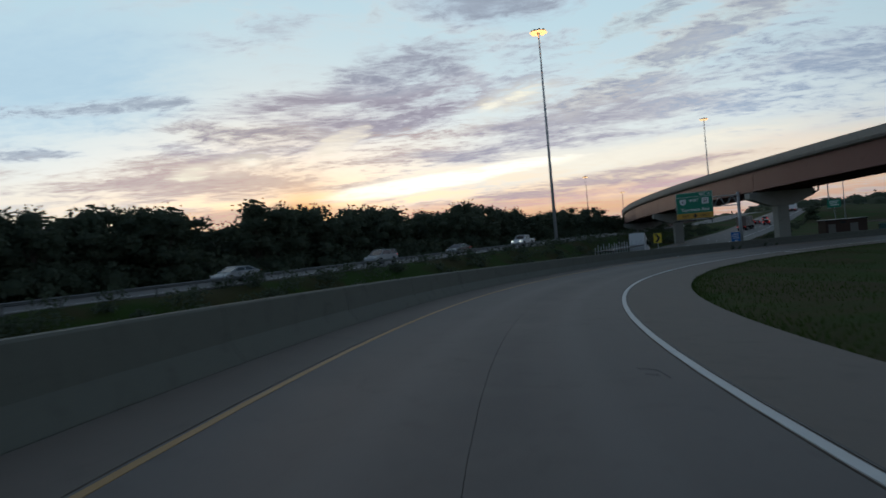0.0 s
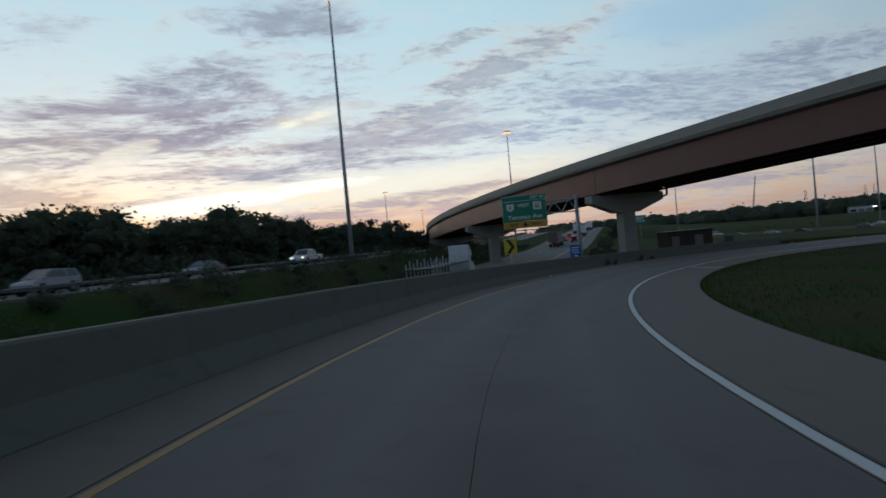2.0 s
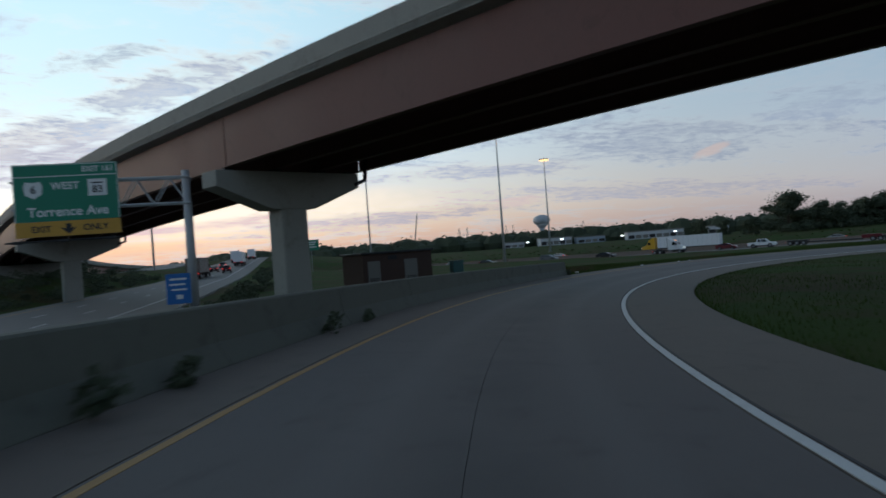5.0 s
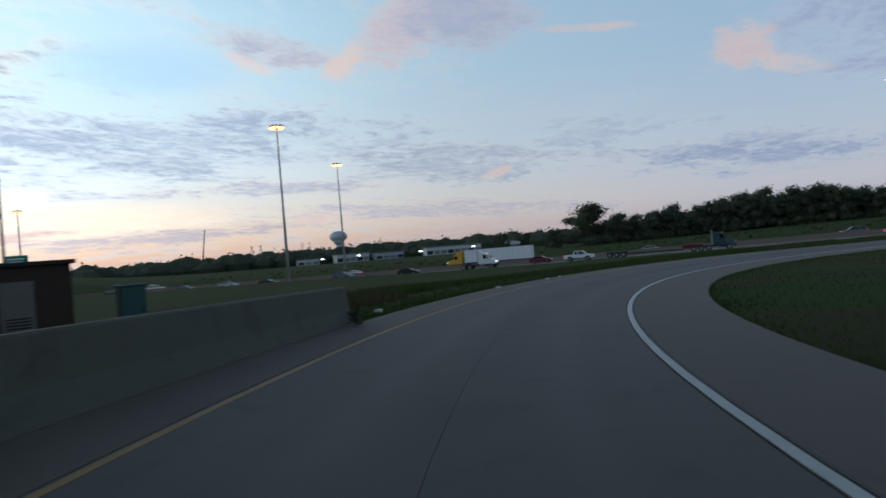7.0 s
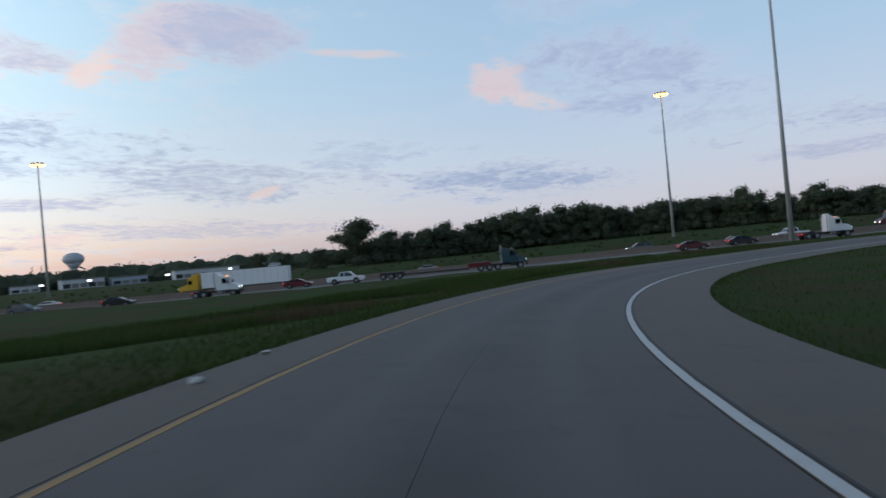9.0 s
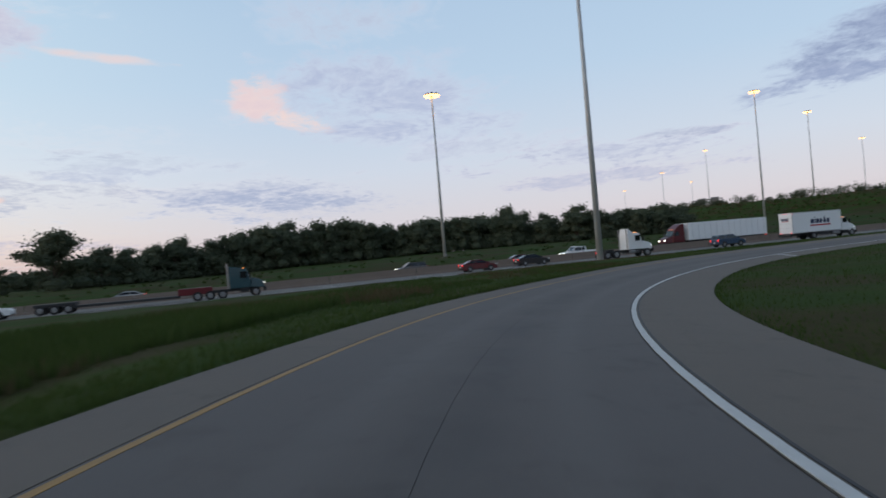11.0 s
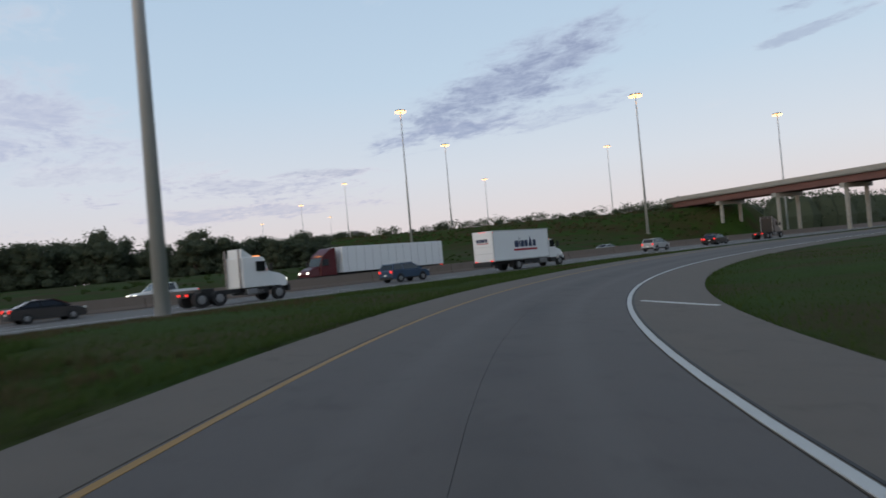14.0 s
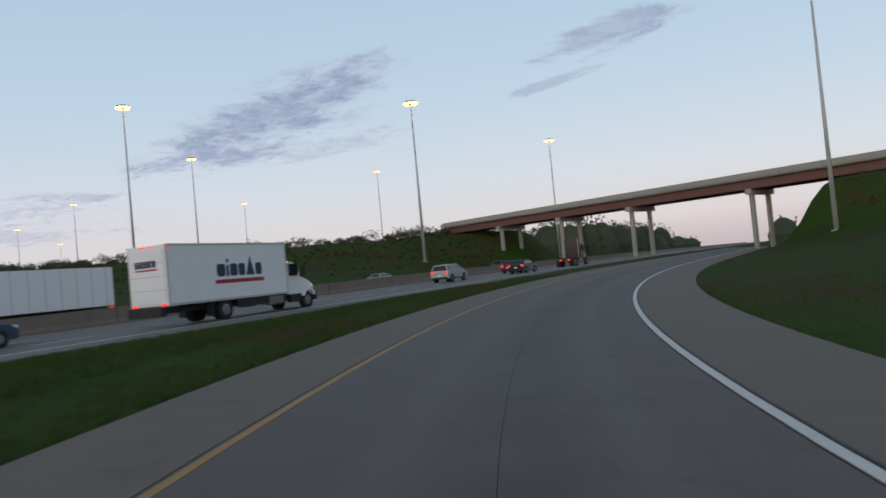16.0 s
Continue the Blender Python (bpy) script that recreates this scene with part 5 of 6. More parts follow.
# sign gantry on the far ridge
g = ground_at(560, -106)
e = base("sign_gantry", pose(560, -106, g - 0.2, 0, 0, 30), "distant grey sign gantry on the ridge", "road sign")
for x in (-11, 11):
    bm = bmesh.new()
    tube(bm, (x, 0, 0), (x, 0, 8.2), 0.35, n=8)
    part("post", bm, M["lattice"], e)
bm = bmesh.new()
tube(bm, (-11, 0, 7.8), (11, 0, 7.8), 0.3, n=8), tube(bm, (-11, 0, 6.4), (11, 0, 6.4), 0.3, n=8)
part("beam", bm, M["lattice"], e)
for x in (-5.5, 4):
    bm = bmesh.new()
    box(bm, x - 3, -0.5, 5.2, x + 3, -0.4, 9.0, 0.03)
    part("panel", bm, M["lattice"], e)

# ---- brick pump house ----
g = ground_at(67, 121)
house = base("pump_house", pose(66.7, 119.8, g - 0.3, 0, 0, -13), "small flat-roofed brown brick pump house in the grass", "building")
top = 4.1 - g + 0.3
bm = bmesh.new()
box(bm, -3.15, 0, 0, 3.15, 4.6, top - 0.16, 0.02)
part("wall", bm, M["brick"], house)
bm = bmesh.new()
box(bm, -3.32, -0.17, top - 0.18, 3.32, 4.77, top, 0.03)
part("roof", bm, M["dark_metal"], house)
for x0, x1 in ((-2.75, -1.65), (0.55, 1.75)):
    bm = bmesh.new()
    box(bm, x0, -0.05, 0.45, x1, 0.01, top - 0.75, 0.01)
    d = part("door", bm, M["panel"], house, "pale steel door")
    bm = bmesh.new()
    for i in range(6):
        box(bm, x0 + 0.15, -0.075, 0.7 + i * 0.12, x1 - 0.15, -0.052, 0.76 + i * 0.12)
    part("louvre", bm, M["dark_metal"], d)
bm = bmesh.new()
box(bm, -0.9, -0.06, top - 0.7, -0.1, 0.0, top - 0.35)
part("vent", bm, M["dark_metal"], house)
cab = base("utility_cabinet", pose(71.6, 118.0, ground_at(71.6, 118.0) - 0.1, 0, 0, -13), "green steel utility cabinet beside the pump house", "cabinet")
bm = bmesh.new()
box(bm, -0.5, -0.35, 0, 0.5, 0.35, 2.0, 0.04)
part("body", bm, M["teal"], cab)
bm = bmesh.new()
box(bm, -0.56, -0.41, 2.0, 0.56, 0.41, 2.08, 0.02)
part("lid", bm, M["teal"], cab)
bm = bmesh.new()
box(bm, 0.3, -0.39, 0.9, 0.36, -0.35, 1.15)
part("handle", bm, M["dark_metal"], cab)

# ---- distance ----


def warehouse(x, y, turn, w, d, h, mat, label, doors):
    g = ground_at(x, y)
    e = base("warehouse", pose(x, y, g - 0.5, 0, 0, turn), label, "building")
    bm = bmesh.new()
    box(bm, -w / 2, -d / 2, 0, w / 2, d / 2, h)
    part("wall", bm, mat, e)
    bm = bmesh.new()
    box(bm, -w / 2 - 0.4, -d / 2 - 0.4, h, w / 2 + 0.4, d / 2 + 0.4, h + 0.7)
    part("roof", bm, M["panel"], e)
    for i in range(doors):
        cx = -w / 2 + w * (i + 0.5) / doors
        bm = bmesh.new()
        box(bm, cx - 1.9, -d / 2 - 0.12, 1.0, cx + 1.9, -d / 2 - 0.004, h * 0.62)
        part("dock_door", bm, M["chassis"] if i % 3 == 0 else M["panel"], e)
    return e


for az, dist, w, d, h, mt, label, doors in ((46.1, 500, 15, 12, 4.3, "warehouse", "small white shed among trees", 3), (49.6, 480, 22, 20, 5.6, "warehouse", "low white warehouse among trees", 5),
                                            (52.6, 478, 19, 20, 4.6, "warehouse_blue", "bluish industrial building with dark doors", 4),
                                            (57.9, 462, 36, 22, 5.4, "warehouse", "long low white warehouse with dock doors", 8), (63.0, 440, 12, 12, 5.2, "warehouse", "pale low industrial shed with doors", 3)):
    warehouse(73.6 + math.sin(radians(az)) * dist, 99.8 + math.cos(radians(az)) * dist, 8 - az, w, d, h, M[mt], label, doors)

g = 1.0
wt = base("water_tower", pose(744.5, 681.5, g), "pale spherical water tower on a stem", "water tower")
bm = bmesh.new()
bmesh.ops.create_uvsphere(bm, u_segments=32, v_segments=20, radius=11.0, matrix=Matrix.Translation((0, 0, 31.5)) @ Matrix.Diagonal((1, 1, 0.64, 1)))
part("tank", bm, M["tower_white"], wt, smooth=True)
bm = bmesh.new()
tube(bm, (0, 0, 0), (0, 0, 3.5), 5.0, 2.6, 20), tube(bm, (0, 0, 3.4), (0, 0, 20), 2.6, 2.8, 20), tube(bm, (0, 0, 17), (0, 0, 21), 2.7, 3.6, 20), tube(bm, (0, 0, 21), (0, 0, 29), 3.6, 9.8, 20)
part("stem", bm, M["tower_white"], wt, smooth=True)


def lattice_tower(x, y, h, name="power_pylon", label="grey lattice power pylon on the horizon"):
    e = base(name, pose(x, y, 0.5, 0, 0, 40), label, "pylon", "pylons")
    bm = bmesh.new()
    w0, w1 = h * 0.09, h * 0.02
    for sx in (-1, 1):
        for sy in (-1, 1):
            tube(bm, (sx * w0, sy * w0, 0), (sx * w1, sy * w1, h), 0.28, 0.18, 5)
    for i in range(7):
        a, b = i / 7, (i + 1) / 7
        wa, wb = w0 + (w1 - w0) * a, w0 + (w1 - w0) * b
        for s in (-1, 1):
            tube(bm, (-wa, s * wa, h * a), (wb, s * wb, h * b), 0.14, n=4)
            tube(bm, (s * wa, wa, h * a), (s * wb, -wb, h * b), 0.14, n=4)
    part("frame", bm, M["lattice"], e)
    for f in (0.68, 0.82, 0.95):
        bm = bmesh.new()
        tube(bm, (-h * 0.17, 0, h * f), (h * 0.17, 0, h * f), 0.25, n=5)
        part("arm", bm, M["lattice"], e)


for x, y, h in ((1067, 1183, 46), (1079, 1171, 46), (1282, 1250, 50), (1294, 1239, 50), (1420, 1130, 48)):
    lattice_tower(x, y, h)
e = base("tower_crane", pose(931, 1169, 0.5), "thin lattice crane boom on the horizon", "crane")
bm = bmesh.new()
for o in ((0, 0), (1.6, 0), (0, 1.6)):
    tube(bm, (o[0], o[1], 6), (7 + o[0] * 0.4, -7 + o[1] * 0.4, 78), 0.45, 0.3, 5)
for i in range(14):
    z0, z1 = 6 + 72 * i / 14, 6 + 72 * (i + 1) / 14
    tube(bm, (7 * i / 14, -7 * i / 14, z0), (7 * (i + 1) / 14 + 1.2, -7 * (i + 1) / 14, z1), 0.2, n=4)
part("boom", bm, M["lattice"], e)
bm = bmesh.new()
box(bm, -5, -3, 0, 4, 3, 7, 0.3)
part("cab", bm, M["yellow_line"], e)

# ---- vehicles ----


def wheel(parent, x, y, r=0.34, w=0.24):
    s = 1 if y > 0 else -1
    bm = bmesh.new()
    tube(bm, (x, y - s * w, r), (x, y, r), r, r, 18)
    t = part("wheel", bm, M["tyre"], parent, "black tyre")
    bm = bmesh.new()
    tube(bm, (x, y, r), (x, y + s * 0.012, r), r * 0.58, r * 0.42, 12)
    part("rim", bm, M["rim"], t, "bright metal rim")


def slab(name, parent, mat, x0, y0, z0, x1, y1, z1, bevel=0.0, label=""):
    bm = bmesh.new()
    box(bm, min(x0, x1), min(y0, y1), min(z0, z1), max(x0, x1), max(y0, y1), max(z0, z1), bevel)
    return part(name, bm, mat, parent, label)


def lights(e, front, rear, half, z, braking=True, lit=True):
    for s in (-1, 1):
        slab("headlight", e, M["head_light"] if lit else M["sign_white"], front - 0.06, s * (half - 0.42), z - 0.07, front + 0.02, s * (half - 0.08), z + 0.09, 0.015, "clear headlight")
        slab("tail_light", e, M["tail_light"] if braking else M["tail_dull"], rear - 0.02, s * (half - 0.3), z + 0.02, rear + 0.06, s * (half - 0.04), z + 0.24, 0.015, "red tail light")


SHAPES = {
    "sedan": (4.75, 1.84, 1.47, [(-2.34, 0.45), (-2.37, 0.92), (-2.12, 1.03), (0.95, 0.98), (1.85, 0.87), (2.3, 0.68), (2.37, 0.46), (2.3, 0.24), (-2.28, 0.26)],
              [(-2.0, 1.0), (-1.0, 1.42), (0.2, 1.46), (1.35, 0.95)]),
    "suv": (4.75, 1.92, 1.76, [(-2.33, 0.5), (-2.36, 1.06), (-2.22, 1.15), (1.1, 1.08), (2.0, 0.99), (2.33, 0.78), (2.38, 0.52), (2.3, 0.32), (-2.28, 0.34)],
            [(-2.28, 1.1), (-1.95, 1.66), (0.3, 1.74), (1.4, 1.06)]),
    "pickup": (5.9, 2.02, 1.94, [(-2.95, 0.6), (-2.97, 1.2), (-0.75, 1.22), (1.4, 1.2), (2.7, 1.12), (2.95, 0.86), (2.98, 0.55), (2.9, 0.42), (-2.9, 0.45)],
               [(-1.0, 1.16), (-0.85, 1.86), (0.75, 1.92), (1.6, 1.16)]),
}


def car(m, kind, colour, label, braking=True, lit=False, group="freeway traffic"):
    length, width, height, low, cabin = SHAPES[kind]
    e = base({"sedan": "sedan_car", "suv": "suv_car", "pickup": "pickup_truck"}[kind], m, label, "pickup truck" if kind == "pickup" else "car", group)
    half = width / 2
    bm = bmesh.new()
    prism(bm, low, -half, half, 0.06, 0.03)
    body = part("body", bm, P_[colour], e)
    bm = bmesh.new()
    prism(bm, cabin, -half + 0.08, half - 0.08, 0.03, 0.2)
    part("cabin", bm, P_[colour], e)
    glaze(e, cabin, half)
    (xa, za), (xb, zb), (xc, zc), (xd, zd) = cabin
    bm = bmesh.new()
    prism(bm, [(xb - 0.06, zb - 0.02), (xb, zb + 0.03), (xc, zc + 0.035), (xc + 0.08, zc - 0.02)], -half + 0.24, half - 0.24, 0.015)
    part("roof", bm, P_[colour], e)
    mid = (xb + xc) / 2 - 0.1
    for s in (-1, 1):
        for x0, x1 in ((xa, xb), (mid, mid), (xd, xc)):
            bm = bmesh.new()
            tube(bm, (x0, s * (half - 0.075), za), (x1, s * (half - 0.27), zc - 0.02), 0.045, n=6)
            part("pillar", bm, P_[colour], e)
        slab("mirror", e, P_[colour], xd - 0.35, s * (half - 0.02), zd + 0.02, xd - 0.2, s * (half + 0.16), zd + 0.16, 0.02)
        slab("door_handle", e, M["chassis"], mid - 0.3, s * half, za - 0.15, mid - 0.12, s * (half + 0.015), za - 0.11)
    r = {"sedan": 0.33, "suv": 0.37, "pickup": 0.42}[kind]
    for x in (-length * 0.29, length * 0.3):
        for s in (-1, 1):
            wheel(e, x, s * (half + 0.02), r)
            bm = bmesh.new()
            tube(bm, (x, s * (half - 0.1), r + 0.02), (x, s * (half + 0.006), r + 0.02), r * 1.17, n=20)
            part("wheel_arch", bm, M["chassis"], e, "dark wheel arch")
    lights(e, low[5][0], low[1][0], half, low[5][1] + 0.06, braking, lit)
    for s in (-1, 1):
        slab("sill", e, M["chassis"], -length * 0.2, s * (half - 0.05), low[8][1] - 0.02, length * 0.21, s * (half + 0.012), low[8][1] + 0.1, 0.01)
    slab("bumper", e, M["chassis"], low[0][0] - 0.05, -half + 0.1, 0.32, low[0][0] + 0.1, half - 0.1, 0.52, 0.03)
    slab("grille", e, M["chassis"], low[5][0] - 0.05, -0.5, 0.42, low[5][0] + 0.015, 0.5, 0.62, 0.01)
    slab("plate", e, M["sign_white"], low[0][0] - 0.07, -0.16, 0.6, low[0][0] - 0.02, 0.16, 0.74)
    return e


def glaze(e, cabin, half):
    """Windscreen, rear window and two panes a side, set just proud of the tapered cabin."""
    (xa, za), (xb, zb), (xc, zc), (xd, zd) = cabin
    wide = lambda z: half - 0.08 - 0.2 * (z - za) / (zc - za)

    def pane(name, pts, out):
        bm = bmesh.new()
        a = [bm.verts.new(Vector(p) + out * 0.02) for p in pts]
        b = [bm.verts.new(Vector(p) - out * 0.02) for p in pts]
        bm.faces.new(a), bm.faces.new(b[::-1])
        for i in range(4):
            bm.faces.new((a[i], b[i], b[(i + 1) % 4], a[(i + 1) % 4]))
        bmesh.ops.recalc_face_normals(bm, faces=bm.faces)
        part(name, bm, M["glass"], e, "dark tinted glass")

    def across(name, x0, z0, x1, z1, way):
        lo, hi = Vector((x0, 0, z0)).lerp(Vector((x1, 0, z1)), 0.12), Vector((x0, 0, z0)).lerp(Vector((x1, 0, z1)), 0.9)
        wl, wh = wide(lo.z) - 0.1, wide(hi.z) - 0.08
        pane(name, [(lo.x, -wl, lo.z), (lo.x, wl, lo.z), (hi.x, wh, hi.z), (hi.x, -wh, hi.z)], Vector((way, 0, 0.7)).normalized())

    across("windscreen", xd, zd, xc, zc, 1)
    across("rear_window", xa, za, xb, zb, -1)
    z0, z1 = za + 0.06, zc - 0.1
    at = lambda p, q, z: p[0] + (q[0] - p[0]) * (z - p[1]) / (q[1] - p[1])
    mid = (xb + xc) / 2 - 0.1
    for s in (-1, 1):
        for l0, l1, r0, r1 in ((at(cabin[0], cabin[1], z0) + 0.12, at(cabin[0], cabin[1], z1) + 0.12, mid - 0.05, mid - 0.05),
                               (mid + 0.05, mid + 0.05, at(cabin[3], cabin[2], z0) - 0.12, at(cabin[3], cabin[2], z1) - 0.12)):
            pane("side_window", [(l0, s * wide(z0), z0), (r0, s * wide(z0), z0), (r1, s * wide(z1), z1), (l1, s * wide(z1), z1)], Vector((0, s, 0.2)))


def cab_front(e, colour, x0, x1, half, z0, sleeper=0.0, nose=1.5, tall=2.15):
    """A bonneted truck cab from x0 to x1, its nose forward."""
    bm = bmesh.new()
    prism(bm, [(x1 - nose, z0), (x1 - 0.05, z0 - 0.1), (x1, z0 + 0.35), (x1 - 0.12, z0 + 0.62), (x1 - 0.5, z0 + 0.84), (x1 - nose + 0.1, z0 + 1.08)], -half + 0.2, half - 0.2, 0.07, 0.1)
    part("bonnet", bm, P_[colour], e)
    bm = bmesh.new()
    roof = z0 + tall
    prism(bm, [(x0, z0), (x1 - nose + 0.05, z0), (x1 - nose + 0.02, z0 + 1.0), (x1 - nose - 0.35, roof - 0.08), (x1 - nose - 0.6, roof), (x0, roof + sleeper)], -half + 0.08, half - 0.08, 0.07, 0.06)
    part("cab", bm, P_[colour], e)
    bm = bmesh.new()
    prism(bm, [(x1 - nose + 0.035, z0 + 1.05), (x1 - nose + 0.055, z0 + 1.05), (x1 - nose - 0.31, roof - 0.2), (x1 - nose - 0.33, roof - 0.2)], -half + 0.25, half - 0.25)
    part("windscreen", bm, M["glass"], e)
    for s in (-1, 1):
        slab("side_window", e, M["glass"], x1 - nose - 1.05, s * (half - 0.12), z0 + 1.1, x1 - nose - 0.35, s * (half - 0.02), z0 + 1.8, 0.0)
        slab("mirror", e, M["chassis"], x1 - nose - 0.1, s * (half + 0.05), z0 + 1.05, x1 - nose + 0.02, s * (half + 0.3), z0 + 1.6, 0.02)
        slab("headlight", e, M["head_light"], x1 - 0.12, s * (half - 0.62), z0 + 0.3, x1 + 0.02, s * (half - 0.3), z0 + 0.5, 0.02)
        slab("step", e, M["chassis"], x1 - nose - 1.1, s * (half - 0.3), z0 - 0.45, x1 - nose - 0.2, s * (half - 0.05), z0)
    slab("bumper", e, M["chassis"], x1 - 0.05, -half + 0.1, z0 - 0.45, x1 + 0.14, half - 0.1, z0 + 0.02, 0.04)
    for y in (-0.6, -0.3, 0, 0.3, 0.6):
        slab("marker_light", e, M["marker"], x1 - nose - 0.62, y - 0.07, roof - 0.02, x1 - nose - 0.5, y + 0.07, roof + 0.07)


def box_truck(m):
    e = base("box_truck", m, "white box truck with navy lettering and a crimson stripe", "truck", "freeway traffic")
    slab("chassis", e, M["chassis"], -5.3, -0.5, 0.6, 5.0, 0.5, 0.9)
    bm = bmesh.new()
    box(bm, -5.6, -1.25, 1.0, 3.2, 1.25, 3.9, 0.03)
    part("cargo_box", bm, M["box_white"], e)
    for s in (-1, 1):
        for z in (1.0, 3.83):
            slab("edge_rail", e, M["galv"], -5.62, s * 1.24, z - 0.02, 3.22, s * 1.27, z + 0.09)
        for x in (-5.61, 3.14):
            slab("corner_post", e, M["galv"], x, s * 1.23, 1.08, x + 0.08, s * 1.268, 3.82)
        slab("marker_light", e, M["tail_light"], -5.55, s * 1.25, 3.72, -5.45, s * 1.285, 3.78)
        slab("marker_light", e, M["tail_light"], -5.64, s * 0.25 - 0.12, 3.8, -5.6, s * 0.25 + 0.12, 3.86)
    for s in (-1, 1):
        # plain shapes of the size of the lettering, and the stripe below it; they start at the same end seen from either side
        y, x = s * 1.256, -2.35
        for w, shape in ((0.62, "bar"), (0.17, "tall"), (0.56, "bar"), (0.5, "bar"), (0.66, "peak"), (0.5, "bar")):
            bm = bmesh.new()
            if shape == "peak":
                prism(bm, [(x, 2.2), (x + w, 2.2), (x + w * 0.5, 3.25)], y - 0.006, y + 0.006)
            elif shape == "tall":
                prism(bm, [(x, 2.2), (x + w, 2.2), (x + w, 2.78), (x, 2.78)], y - 0.006, y + 0.006)
                prism(bm, [(x, 2.9), (x + w, 2.9), (x + w, 3.1), (x, 3.1)], y - 0.006, y + 0.006)
            else:
                prism(bm, [(x + 0.08, 2.2), (x + w - 0.08, 2.2), (x + w, 2.32), (x + w, 2.72), (x + w - 0.08, 2.84), (x + 0.08, 2.84), (x, 2.72), (x, 2.32)], y - 0.006, y + 0.006)
            part("lettering_bar", bm, M["navy"], e)
            x += w + 0.08
        slab("stripe", e, M["crimson"], -2.5, y - s * 0.004, 1.84, 1.2, y + s * 0.006, 2.04)
    slab("rear_door", e, M["box_white"], -5.65, -1.1, 1.12, -5.602, 1.1, 3.7, 0.01)
    for z in (1.75, 2.4, 3.05):
        slab("door_seam", e, M["galv"], -5.656, -1.08, z, -5.648, 1.08, z + 0.025)
    x = -0.62
    for w in (0.22, 0.1, 0.22, 0.2, 0.24, 0.2):
        slab("lettering_bar", e, M["navy"], -5.662, x, 2.85, -5.652, x + w, 3.18)
        x += w + 0.04
    slab("stripe", e, M["crimson"], -5.662, -0.7, 2.7, -5.652, 0.75, 2.78)
    slab("lift_gate", e, M["chassis"], -6.0, -1.1, 0.5, -5.66, 1.1, 0.95, 0.03)
    for s in (-1, 1):
        slab("tail_light", e, M["tail_light"], -5.67, s * 0.85, 0.98, -5.61, s * 1.1, 1.08)
        slab("side_skirt", e, M["chassis"], -0.9, s * 1.05, 0.55, 3.1, s * 1.15, 0.98)
        slab("fuel_tank", e, M["rim"], 1.6, s * 0.8, 0.42, 2.9, s * 1.17, 0.95, 0.08)
        slab("mud_flap", e, M["chassis"], -2.75, s * 0.7, 0.25, -2.72, s * 1.2, 0.95)
        bm = bmesh.new()
        prism(bm, [(4.5, 0.75), (4.62, 1.1), (4.95, 1.22), (5.35, 1.18), (5.6, 0.95), (5.62, 0.75), (5.46, 0.75), (5.3, 1.02), (4.98, 1.08), (4.74, 0.98), (4.64, 0.75)], s * 1.2 - 0.17, s * 1.2 + 0.03, 0.02)
        part("fender", bm, P_["white"], e)
    cab_front(e, "white", 3.35, 6.0, 1.2, 0.88, nose=1.35, tall=1.9)
    for x in (-1.85, 5.05):
        for s in (-1, 1):
            wheel(e, x, s * 1.2, 0.5, 0.3 if x > 0 else 0.55)
    return e


def tractor_wheels(e, xs, front):
    for x in (*xs, front):
        for s in (-1, 1):
            wheel(e, x, s * 1.22, 0.51, 0.3 if x == front else 0.55)


def tractor(m, colour, label, sleeper=0.3):
    e = base("tractor_unit", m, label, "truck", "freeway traffic")
    slab("chassis", e, M["chassis"], -3.9, -0.45, 0.7, 3.0, 0.45, 1.0)
    cab_front(e, colour, 0.0, 3.6, 1.2, 1.0, sleeper)
    slab("fifth_wheel", e, M["chassis"], -2.9, -0.5, 1.0, -1.9, 0.5, 1.2, 0.03)
    bm = bmesh.new()
    prism(bm, [(0.05, 3.1), (0.95, 3.15), (0.1, 3.75)], -0.95, 0.95, 0.03)
    part("wind_deflector", bm, P_[colour], e)
    for s in (-1, 1):
        bm = bmesh.new()
        tube(bm, (-0.15, s * 0.95, 1.0), (-0.15, s * 0.95, 3.7), 0.07, n=8)
        part("exhaust_pipe", bm, M["rim"], e)
        slab("fuel_tank", e, M["rim"], 0.2, s * 0.75, 0.5, 1.6, s * 1.15, 0.95, 0.1)
        slab("tail_light", e, M["tail_light"], -3.95, s * 0.4, 0.8, -3.88, s * 0.7, 0.95)
    tractor_wheels(e, (-3.2, -1.9), 2.7)
    return e


